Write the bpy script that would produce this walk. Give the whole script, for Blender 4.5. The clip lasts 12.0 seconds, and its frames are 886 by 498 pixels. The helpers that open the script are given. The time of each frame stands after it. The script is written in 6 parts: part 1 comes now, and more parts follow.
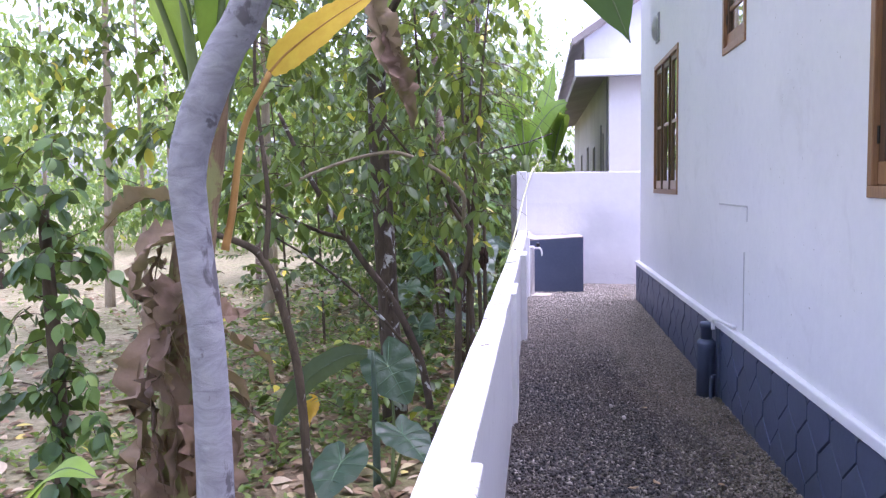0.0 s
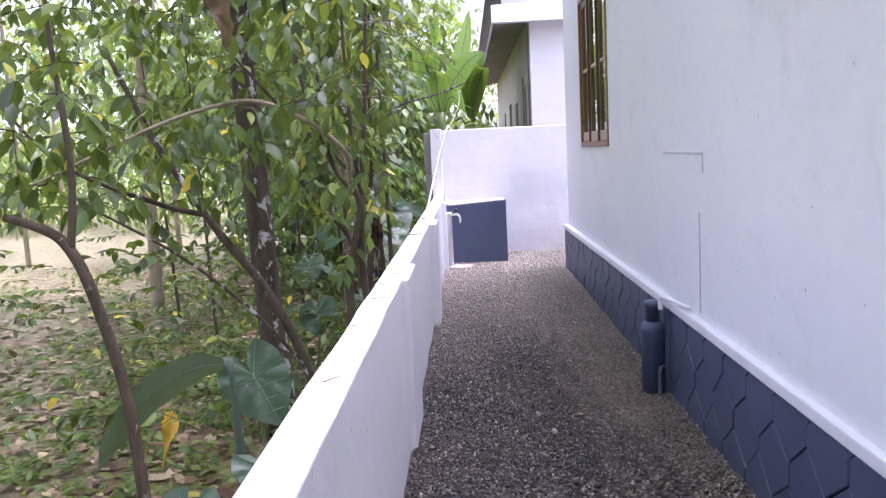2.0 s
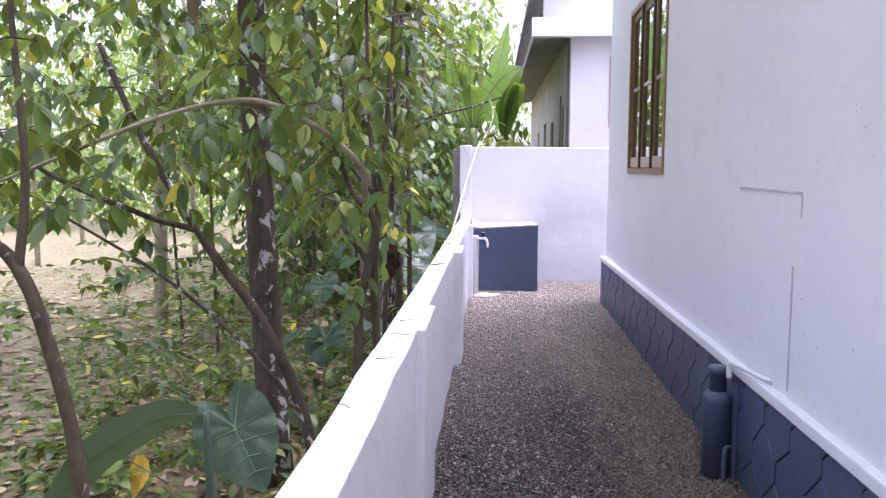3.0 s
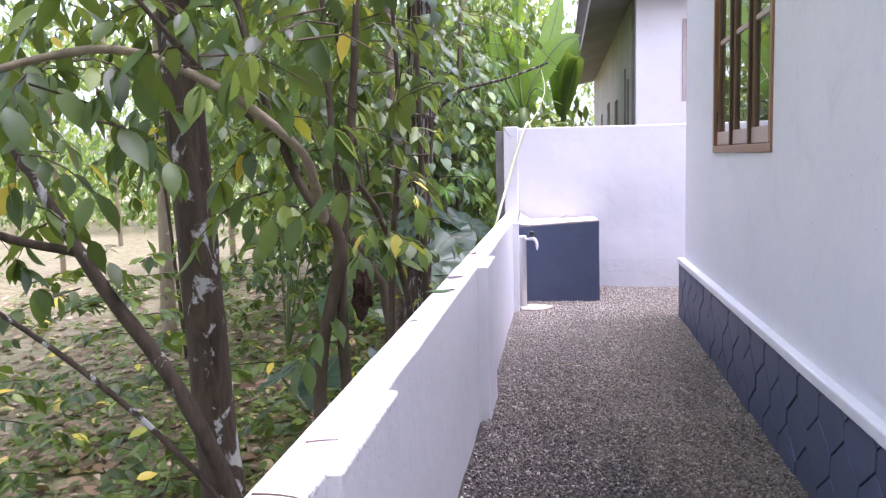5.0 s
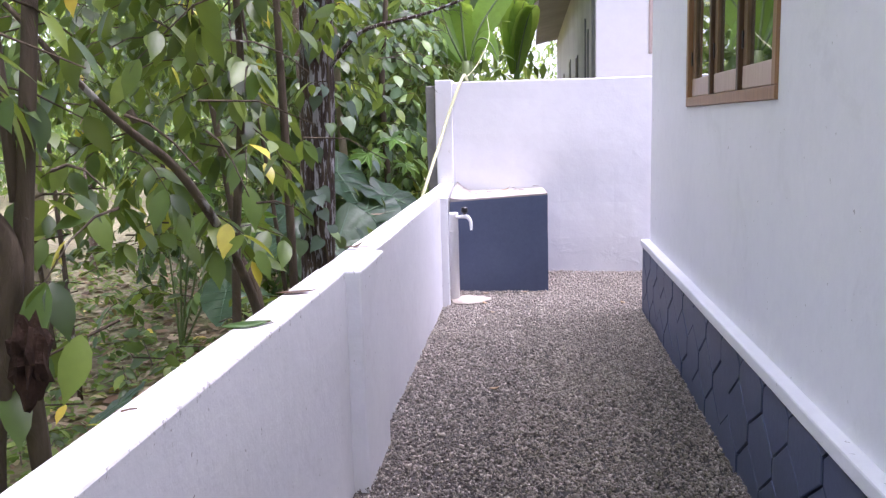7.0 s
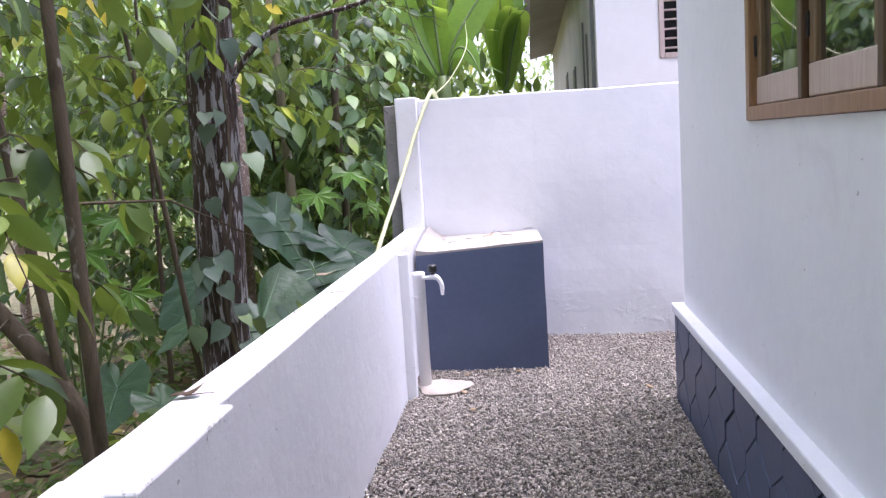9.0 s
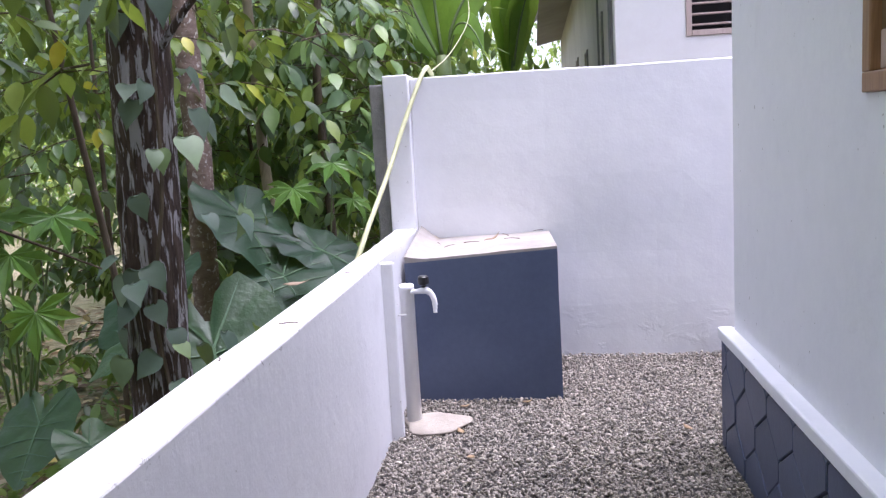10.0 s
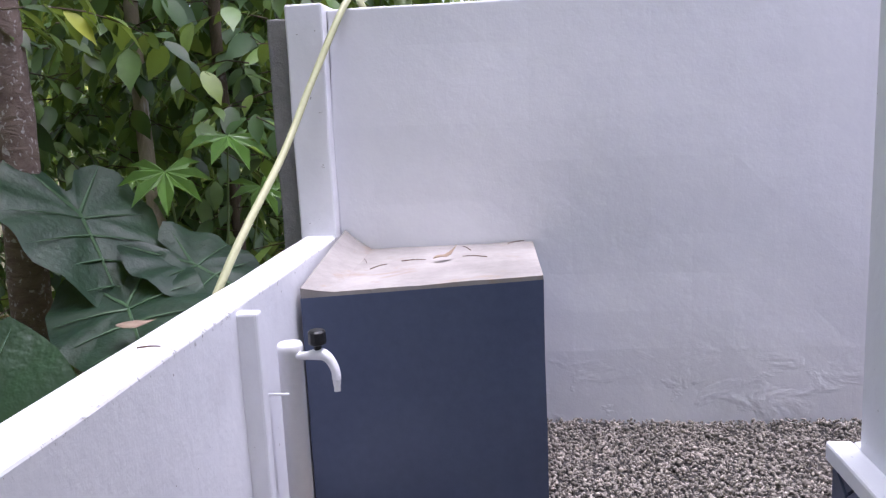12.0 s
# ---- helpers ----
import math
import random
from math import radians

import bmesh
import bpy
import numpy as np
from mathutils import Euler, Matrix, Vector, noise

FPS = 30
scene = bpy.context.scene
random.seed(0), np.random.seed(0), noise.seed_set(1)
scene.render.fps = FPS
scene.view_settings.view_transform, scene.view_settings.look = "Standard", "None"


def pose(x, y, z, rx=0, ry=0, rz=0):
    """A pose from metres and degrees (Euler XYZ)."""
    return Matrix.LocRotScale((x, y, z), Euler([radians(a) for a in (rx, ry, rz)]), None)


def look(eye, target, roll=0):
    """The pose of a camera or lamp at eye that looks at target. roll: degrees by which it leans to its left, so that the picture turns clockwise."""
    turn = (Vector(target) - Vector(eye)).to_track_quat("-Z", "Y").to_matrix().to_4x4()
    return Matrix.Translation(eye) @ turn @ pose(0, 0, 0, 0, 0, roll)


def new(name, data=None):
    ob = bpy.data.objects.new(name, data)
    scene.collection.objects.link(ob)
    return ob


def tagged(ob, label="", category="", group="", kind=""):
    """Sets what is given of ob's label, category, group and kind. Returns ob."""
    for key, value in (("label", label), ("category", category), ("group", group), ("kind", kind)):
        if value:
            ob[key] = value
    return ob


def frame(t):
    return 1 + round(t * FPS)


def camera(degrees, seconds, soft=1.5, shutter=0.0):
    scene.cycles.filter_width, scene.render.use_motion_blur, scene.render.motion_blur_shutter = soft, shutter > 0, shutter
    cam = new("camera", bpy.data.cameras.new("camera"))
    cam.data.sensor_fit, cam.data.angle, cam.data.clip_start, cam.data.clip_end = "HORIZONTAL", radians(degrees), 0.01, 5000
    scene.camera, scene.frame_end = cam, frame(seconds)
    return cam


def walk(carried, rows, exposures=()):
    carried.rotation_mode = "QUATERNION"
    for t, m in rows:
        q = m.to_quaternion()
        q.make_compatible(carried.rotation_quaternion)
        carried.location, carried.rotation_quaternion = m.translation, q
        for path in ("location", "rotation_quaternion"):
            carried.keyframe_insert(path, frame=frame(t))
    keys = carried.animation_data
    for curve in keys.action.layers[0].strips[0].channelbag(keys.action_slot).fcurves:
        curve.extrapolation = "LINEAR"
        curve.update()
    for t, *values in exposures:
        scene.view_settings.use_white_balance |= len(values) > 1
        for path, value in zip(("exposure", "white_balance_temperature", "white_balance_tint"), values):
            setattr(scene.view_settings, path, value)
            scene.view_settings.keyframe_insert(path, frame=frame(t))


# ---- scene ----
cam = camera(57.0, 12.0, 1.3)
PATH = [
    (0, (0.156, 0.21, 1.553), (-0.074, 2.191, 1.4), -0.8),
    (0.5, (0.213, 0.521, 1.518), (0.066, 2.508, 1.351), -1.4),
    (1, (0.294, 0.83, 1.508), (0.198, 2.814, 1.274), -1.3),
    (1.5, (0.288, 1.172, 1.512), (0.248, 3.157, 1.269), -1.3),
    (2, (0.328, 1.539, 1.473), (0.261, 3.524, 1.233), -2.8),
    (2.5, (0.348, 1.913, 1.483), (0.257, 3.901, 1.28), 1.0),
    (3, (0.282, 2.33, 1.492), (0.159, 4.317, 1.291), 0.3),
    (5, (0.444, 3.997, 1.457), (0.157, 5.964, 1.234), -1.5),
    (5.5, (0.495, 4.369, 1.422), (0.212, 6.336, 1.192), -1.3),
    (6, (0.517, 4.756, 1.365), (0.335, 6.728, 1.087), -1.0),
    (6.5, (0.62, 5.144, 1.354), (0.427, 7.097, 0.969), -1.6),
    (7, (0.678, 5.473, 1.392), (0.463, 7.438, 1.086), -1.6),
    (7.5, (0.718, 5.859, 1.41), (0.532, 7.838, 1.19), -2.6),
    (9.5, (0.771, 7.527, 1.429), (0.538, 9.496, 1.167), -3.9),
    (10, (0.727, 7.95, 1.397), (0.491, 9.917, 1.122), -3.4),
    (10.5, (0.716, 8.341, 1.378), (0.492, 10.3, 1.044), -5.6),
    (11, (0.753, 8.729, 1.401), (0.488, 10.681, 1.054), -2.0),
    (11.5, (0.741, 9.139, 1.389), (0.487, 11.094, 1.052), -0.5),
    (12, (0.778, 9.567, 1.348), (0.563, 11.526, 1.004), -2.6),
]
EXPOSURES = [(0.0, 2.32, 5380, 40), (1.5, 2.44, 5640, 37), (3.0, 2.40, 5680, 36), (5.0, 2.41, 5700, 34), (7.5, 2.32, 5780, 32), (9.5, 2.16, 5740, 27), (12.0, 1.56, 5720, 26)]
walk(cam, [(t, look(eye, target, roll)) for t, eye, target, roll in PATH], EXPOSURES)

# ---- world and sun ----
SUN_EL, SUN_ROT = 80.0, 95.0
world = bpy.data.worlds.new("world")
scene.world = world
world.use_nodes = True
wn = world.node_tree
sky = wn.nodes.new("ShaderNodeTexSky")
sky.sky_type = "NISHITA"
sky.sun_disc = False
sky.sun_elevation, sky.sun_rotation = radians(SUN_EL), radians(SUN_ROT)
sky.air_density, sky.dust_density, sky.ozone_density = 1.0, 4.0, 1.0
wn.nodes["Background"].inputs[1].default_value = 0.15
haze = wn.nodes.new("ShaderNodeHueSaturation")
haze.inputs["Saturation"].default_value = 0.45
wn.links.new(sky.outputs[0], haze.inputs["Color"])
wn.links.new(haze.outputs[0], wn.nodes["Background"].inputs[0])
sun_data = bpy.data.lights.new("sun", "SUN")
sun_data.energy, sun_data.angle, sun_data.color = 1.0, radians(36), (1.0, 0.95, 0.88)
sun = new("sun", sun_data)
sun_dir = Vector((math.sin(radians(SUN_ROT)) * math.cos(radians(SUN_EL)),
                  math.cos(radians(SUN_ROT)) * math.cos(radians(SUN_EL)), math.sin(radians(SUN_EL))))
sun.matrix_world = look(sun_dir * 40, (0, 0, 0))

# ---- materials ----
def material(name, rough=0.7, metal=0.0, spec=0.5):
    m = bpy.data.materials.new(name)
    m.use_nodes = True
    b = m.node_tree.nodes["Principled BSDF"]
    b.inputs["Roughness"].default_value = rough
    b.inputs["Metallic"].default_value = metal
    b.inputs["Specular IOR Level"].default_value = spec
    return m, m.node_tree, b


def world_coords(nt, scale=(1, 1, 1)):
    g = nt.nodes.new("ShaderNodeNewGeometry")
    mp = nt.nodes.new("ShaderNodeMapping")
    mp.inputs["Scale"].default_value = scale
    nt.links.new(g.outputs["Position"], mp.inputs[0])
    return mp.outputs[0]


def noise_tex(nt, vec, scale, detail=4.0, rough=0.55, distort=0.0):
    n = nt.nodes.new("ShaderNodeTexNoise")
    n.inputs["Scale"].default_value = scale
    n.inputs["Detail"].default_value = detail
    n.inputs["Roughness"].default_value = rough
    n.inputs["Distortion"].default_value = distort
    nt.links.new(vec, n.inputs["Vector"])
    return n.outputs["Fac"]


def ramp(nt, fac, stops):
    r = nt.nodes.new("ShaderNodeValToRGB")
    els = r.color_ramp.elements
    while len(els) < len(stops):
        els.new(0.5)
    for e, (p, c) in zip(els, stops):
        e.position = p
        e.color = (*c, 1) if len(c) == 3 else c
    nt.links.new(fac, r.inputs[0])
    return r.outputs[0]


def mix(nt, fac, a, b, mode="MIX"):
    m = nt.nodes.new("ShaderNodeMix")
    m.data_type, m.blend_type = "RGBA", mode
    for sock, v in ((m.inputs[0], fac), (m.inputs[6], a), (m.inputs[7], b)):
        if isinstance(v, (int, float)):
            sock.default_value = v
        elif isinstance(v, tuple):
            sock.default_value = (*v, 1)
        else:
            nt.links.new(v, sock)
    return m.outputs[2]


def bump(nt, b, height, strength=0.3, dist=0.01):
    n = nt.nodes.new("ShaderNodeBump")
    n.inputs["Strength"].default_value = strength
    n.inputs["Distance"].default_value = dist
    nt.links.new(height, n.inputs["Height"])
    nt.links.new(n.outputs[0], b.inputs["Normal"])


def random_value(nt, island=True):
    if island:
        return nt.nodes.new("ShaderNodeNewGeometry").outputs["Random Per Island"]
    return nt.nodes.new("ShaderNodeObjectInfo").outputs["Random"]


def two_scale(name, a, b, big=1.2, small=25.0, rough=0.8, strength=0.25, dist=0.004, spec=0.4, grime=None, stretch=(1, 1, 1), speck=None):
    m, nt, p = material(name, rough, spec=spec)
    v = world_coords(nt, stretch)
    n1, n2 = noise_tex(nt, v, big, 5), noise_tex(nt, v, small, 6, 0.65)
    c = ramp(nt, n1, [(0.3, a), (0.7, b)])
    c = mix(nt, 0.10, c, ramp(nt, n2, [(0.3, (0.25, 0.25, 0.25)), (0.7, (0.9, 0.9, 0.9))]), "OVERLAY")
    if speck:
        n4 = noise_tex(nt, v, 38.0, 2, 0.5)
        c = mix(nt, ramp(nt, n4, [(0.735, (0, 0, 0)), (0.765, (0.75, 0.75, 0.75))]), c, speck)
        n5 = noise_tex(nt, v, 2.3, 7, 0.72, 0.8)
        c = mix(nt, ramp(nt, n5, [(0.56, (0, 0, 0)), (0.80, (0.45, 0.45, 0.45))]), c, (0.52, 0.51, 0.52))
    if grime:
        n3 = noise_tex(nt, v, 3.1, 8, 0.7, 1.0)
        c = mix(nt, ramp(nt, n3, [(0.58, (0, 0, 0)), (0.72, (1, 1, 1))]), c, grime)
    nt.links.new(c, p.inputs["Base Color"])
    bump(nt, p, n2, strength, dist)
    return m


WHITE = two_scale("white_paint", (0.70, 0.705, 0.735), (0.76, 0.76, 0.78), 0.9, 14.0, 0.65, 0.35, 0.006, speck=(0.33, 0.31, 0.30))


def edge_mould(mat, z0, z1):
    """Grey mould and flaked paint along the top arris of an old plastered wall."""
    nt = mat.node_tree
    p = nt.nodes["Principled BSDF"]
    c = p.inputs["Base Color"].links[0].from_socket
    v = world_coords(nt)
    sep = nt.nodes.new("ShaderNodeSeparateXYZ")
    nt.links.new(v, sep.inputs[0])
    span = nt.nodes.new("ShaderNodeMapRange")
    nt.links.new(sep.outputs["Z"], span.inputs["Value"])
    span.inputs["From Min"].default_value, span.inputs["From Max"].default_value = z0, z1
    span.inputs["To Max"].default_value = 0.30
    n1, n2 = noise_tex(nt, v, 34.0, 7, 0.75, 0.5), noise_tex(nt, v, 1.7, 4, 0.6)
    add = nt.nodes.new("ShaderNodeMath")
    add.operation = "MULTIPLY_ADD"
    nt.links.new(n2, add.inputs[0])
    side = nt.nodes.new("ShaderNodeMapRange")
    nt.links.new(sep.outputs["X"], side.inputs["Value"])
    side.inputs["From Min"].default_value, side.inputs["From Max"].default_value = -0.04, -0.014
    both = nt.nodes.new("ShaderNodeMath")
    both.operation = "MULTIPLY"
    nt.links.new(span.outputs[0], both.inputs[0])
    nt.links.new(side.outputs[0], both.inputs[1])
    nt.links.new(both.outputs[0], add.inputs[1])
    nt.links.new(n1, add.inputs[2])
    c = mix(nt, ramp(nt, add.outputs[0], [(0.685, (0, 0, 0)), (0.76, (0.75, 0.75, 0.75))]), c, (0.22, 0.21, 0.20))
    nt.links.new(c, p.inputs["Base Color"])


WALL_OLD = two_scale("old_white_paint", (0.70, 0.705, 0.735), (0.76, 0.76, 0.78), 0.9, 14.0, 0.7, 0.45, 0.007, speck=(0.33, 0.31, 0.30))
edge_mould(WALL_OLD, 0.79, 0.85)
WHITE_ROUGH = two_scale("rough_white_paint", (0.69, 0.695, 0.725), (0.75, 0.75, 0.77), 1.6, 7.0, 0.7, 0.35, 0.010)
def lumpy_foot(mat, top):
    """Coarse trowel lumps in the plaster low on the wall."""
    nt = mat.node_tree
    g = nt.nodes.new("ShaderNodeNewGeometry")
    sep = nt.nodes.new("ShaderNodeSeparateXYZ")
    nt.links.new(g.outputs["Position"], sep.inputs[0])
    rg = nt.nodes.new("ShaderNodeMapRange")
    rg.inputs["From Min"].default_value, rg.inputs["From Max"].default_value = top, top * 0.35
    nt.links.new(sep.outputs["Z"], rg.inputs["Value"])
    lump = ramp(nt, noise_tex(nt, world_coords(nt, (1, 1, 1.6)), 4.5, 4, 0.55, 0.5), [(0.52, (0, 0, 0)), (0.74, (1, 1, 1))])
    m = nt.nodes.new("ShaderNodeMath")
    m.operation = "MULTIPLY"
    nt.links.new(lump, m.inputs[0])
    nt.links.new(rg.outputs[0], m.inputs[1])
    b = nt.nodes.new("ShaderNodeBump")
    b.inputs["Strength"].default_value, b.inputs["Distance"].default_value = 0.35, 0.012
    nt.links.new(m.outputs[0], b.inputs["Height"])
    p = nt.nodes["Principled BSDF"]
    nt.links.new(p.inputs["Normal"].links[0].from_node.outputs[0], b.inputs["Normal"])
    nt.links.new(b.outputs[0], p.inputs["Normal"])


lumpy_foot(WHITE_ROUGH, 0.42)
BLUE = two_scale("slate_blue_paint", (0.060, 0.078, 0.135), (0.078, 0.098, 0.160), 2.0, 30.0, 0.45, 0.3, 0.004)
# darkened plinth blue that puts shadow into the gaps between stones
BLUE_GROOVE = two_scale("groove_shade_blue", (0.02, 0.025, 0.05), (0.03, 0.035, 0.065), 3.0, 30.0, 0.7)
TANK_TOP = two_scale("bare_cement", (0.24, 0.22, 0.205), (0.39, 0.36, 0.34), 3.5, 30.0, 0.9, 0.5, 0.006, grime=(0.30, 0.22, 0.16))
CEMENT = two_scale("pale_cement", (0.27, 0.24, 0.205), (0.38, 0.345, 0.30), 6.0, 40.0, 0.9, 0.6, 0.008)
BLOCK = two_scale("grey_block", (0.16, 0.16, 0.16), (0.26, 0.25, 0.24), 4.0, 50.0, 0.95, 0.8, 0.01)
CREAM = two_scale("warm_white_paint", (0.78, 0.74, 0.70), (0.83, 0.80, 0.76), 0.9, 14.0, 0.7, 0.25, 0.005)
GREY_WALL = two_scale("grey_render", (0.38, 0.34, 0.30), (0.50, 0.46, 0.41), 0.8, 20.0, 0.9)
SOFFIT = two_scale("brown_grey_soffit", (0.24, 0.215, 0.20), (0.36, 0.32, 0.29), 0.7, 12.0, 0.9)
# near-black paints the gloom of an unlit room into its surfaces
UNLIT_ROOM = two_scale("unlit_room_black", (0.012, 0.012, 0.013), (0.02, 0.02, 0.02), 2.0, 20.0, 0.9)
PVC = two_scale("white_pvc", (0.74, 0.74, 0.76), (0.80, 0.80, 0.80), 5.0, 60.0, 0.35, 0.05, 0.001)
BLACK = two_scale("black_plastic", (0.012, 0.013, 0.014), (0.02, 0.02, 0.022), 9.0, 60.0, 0.35, 0.05, 0.001)
HOSE = two_scale("pale_yellow_hose", (0.36, 0.37, 0.20), (0.44, 0.44, 0.26), 6.0, 60.0, 0.45, 0.1, 0.001)
PATCH = two_scale("bare_plaster_line", (0.42, 0.42, 0.44), (0.54, 0.54, 0.56), 9.0, 60.0, 0.85)


def wood(name, a, b, rough=0.45, grain=18.0):
    m, nt, p = material(name, rough)
    v = world_coords(nt, (grain, grain, 1.2))
    n1 = noise_tex(nt, v, 3.0, 6, 0.6, 1.5)
    c = ramp(nt, n1, [(0.25, a), (0.75, b)])
    nt.links.new(c, p.inputs["Base Color"])
    bump(nt, p, n1, 0.2, 0.002)
    return m


TEAK = wood("varnished_teak", (0.19, 0.095, 0.042), (0.36, 0.20, 0.095))
TEAK_MID = wood("olive_brown_teak", (0.10, 0.058, 0.026), (0.20, 0.125, 0.058))
TEAK_DARK = wood("dark_teak", (0.055, 0.028, 0.014), (0.11, 0.055, 0.025))
TEAK_PALE = wood("pale_sanded_teak", (0.42, 0.31, 0.25), (0.58, 0.46, 0.40), 0.5)

GLASS, _nt, _p = material("window_glass", 0.03)
_p.inputs["Base Color"].default_value = (0.02, 0.025, 0.025, 1)
_p.inputs["Specular IOR Level"].default_value = 1.0
_p.inputs["Coat Weight"].default_value = 1.0
_p.inputs["Coat Roughness"].default_value = 0.02
_p.inputs["IOR"].default_value = 1.9
STEEL, _nt, _p = material("grey_steel", 0.4, 0.8)
_p.inputs["Base Color"].default_value = (0.35, 0.35, 0.36, 1)


def gravel_material(name):
    m, nt, p = material(name, 0.85, spec=0.35)
    r = random_value(nt)
    c = ramp(nt, r, [(0.0, (0.017, 0.018, 0.021)), (0.34, (0.044, 0.044, 0.049)), (0.66, (0.096, 0.091, 0.087)), (0.88, (0.185, 0.166, 0.144)), (1.0, (0.38, 0.35, 0.315))])
    v = world_coords(nt)
    n = noise_tex(nt, v, 90.0, 4, 0.7)
    big = noise_tex(nt, v, 0.9, 4, 0.6)
    c = mix(nt, ramp(nt, big, [(0.40, (0, 0, 0)), (0.66, (0.35, 0.35, 0.35))]), c, (0.14, 0.11, 0.085))
    # stretched noise breaks up a tan tone that grows towards the house
    dust = noise_tex(nt, world_coords(nt, (1.4, 0.22, 1)), 1.1, 5, 0.6, 0.5)
    sx = nt.nodes.new("ShaderNodeSeparateXYZ")
    nt.links.new(v, sx.inputs[0])
    drift = nt.nodes.new("ShaderNodeMath")
    drift.operation = "MULTIPLY_ADD"
    nt.links.new(sx.outputs["X"], drift.inputs[0])
    drift.inputs[1].default_value = 0.17
    nt.links.new(dust, drift.inputs[2])
    c = mix(nt, ramp(nt, drift.outputs[0], [(0.56, (0, 0, 0)), (0.72, (0.55, 0.55, 0.55))]), c, (0.29, 0.245, 0.195))
    # stones coloured paler towards the end wall, painting in its brighter open light
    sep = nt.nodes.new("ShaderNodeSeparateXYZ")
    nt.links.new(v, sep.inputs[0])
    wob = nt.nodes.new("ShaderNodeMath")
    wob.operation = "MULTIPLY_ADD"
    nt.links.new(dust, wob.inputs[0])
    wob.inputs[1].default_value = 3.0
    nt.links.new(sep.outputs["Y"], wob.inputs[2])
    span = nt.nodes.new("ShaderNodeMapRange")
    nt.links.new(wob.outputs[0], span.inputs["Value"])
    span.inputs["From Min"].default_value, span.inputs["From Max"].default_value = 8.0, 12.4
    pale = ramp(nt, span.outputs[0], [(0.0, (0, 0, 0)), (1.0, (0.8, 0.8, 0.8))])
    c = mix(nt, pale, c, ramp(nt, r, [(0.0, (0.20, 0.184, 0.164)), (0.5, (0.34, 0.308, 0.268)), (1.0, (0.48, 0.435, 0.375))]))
    c = mix(nt, 0.35, c, ramp(nt, n, [(0.3, (0.2, 0.2, 0.2)), (0.7, (0.85, 0.85, 0.85))]), "OVERLAY")
    nt.links.new(c, p.inputs["Base Color"])
    bump(nt, p, n, 0.4, 0.003)
    return m


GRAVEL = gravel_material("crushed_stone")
GRAVEL_BED = two_scale("stone_dust", (0.055, 0.052, 0.050), (0.105, 0.096, 0.088), 2.0, 120.0, 0.95, 1.0, 0.01)


def soil_material():
    m, nt, p = material("leaf_strewn_soil", 0.95, spec=0.2)
    v = world_coords(nt)
    n1, n2, n3 = noise_tex(nt, v, 0.45, 5), noise_tex(nt, v, 9.0, 8, 0.7), noise_tex(nt, v, 1.3, 6, 0.7, 0.6)
    c = ramp(nt, n2, [(0.25, (0.06, 0.04, 0.025)), (0.5, (0.20, 0.145, 0.09)), (0.75, (0.40, 0.32, 0.22))])
    g = ramp(nt, n2, [(0.3, (0.06, 0.09, 0.02)), (0.7, (0.25, 0.27, 0.10))])
    c = mix(nt, ramp(nt, n3, [(0.44, (0, 0, 0)), (0.60, (0.85, 0.85, 0.85))]), c, g)
    c = mix(nt, ramp(nt, n1, [(0.5, (0, 0, 0)), (0.7, (0.5, 0.5, 0.5))]), c, (0.40, 0.33, 0.20))
    # a clearing of dry straw-coloured grass in from the boundary wall
    sep = nt.nodes.new("ShaderNodeSeparateXYZ")
    nt.links.new(v, sep.inputs[0])
    wob = nt.nodes.new("ShaderNodeMath")
    wob.operation = "MULTIPLY_ADD"
    nt.links.new(n3, wob.inputs[0])
    wob.inputs[1].default_value = 3.0
    nt.links.new(sep.outputs["X"], wob.inputs[2])
    span = nt.nodes.new("ShaderNodeMapRange")
    nt.links.new(wob.outputs[0], span.inputs["Value"])
    span.inputs["From Min"].default_value, span.inputs["From Max"].default_value = -0.2, -2.6
    straw = ramp(nt, n2, [(0.3, (0.14, 0.135, 0.07)), (0.7, (0.38, 0.345, 0.225))])
    c = mix(nt, ramp(nt, span.outputs[0], [(0.0, (0, 0, 0)), (1.0, (0.7, 0.7, 0.7))]), c, straw)
    nt.links.new(c, p.inputs["Base Color"])
    bump(nt, p, n2, 1.0, 0.05)
    return m


SOIL = soil_material()


def leaf_material(name, stops, rough=0.42, translucent=0.35, island=True, vein=0.0):
    m, nt, p = material(name, rough, spec=0.5)
    r = random_value(nt, island)
    c = ramp(nt, r, stops)
    v = world_coords(nt)
    n = noise_tex(nt, v, 16.0, 3, 0.6)
    c = mix(nt, 0.3, c, ramp(nt, n, [(0.3, (0.28, 0.28, 0.28)), (0.7, (0.75, 0.75, 0.75))]), "OVERLAY")
    nt.links.new(c, p.inputs["Base Color"])
    t = nt.nodes.new("ShaderNodeBsdfTranslucent")
    bright = mix(nt, 0.55, c, (0.42, 0.55, 0.06), "MIX")
    nt.links.new(bright, t.inputs["Color"])
    ms = nt.nodes.new("ShaderNodeMixShader")
    ms.inputs[0].default_value = translucent
    nt.links.new(p.outputs[0], ms.inputs[1])
    nt.links.new(t.outputs[0], ms.inputs[2])
    nt.links.new(ms.outputs[0], nt.nodes["Material Output"].inputs[0])
    if vein:
        bump(nt, p, n, vein, 0.01)
    return m


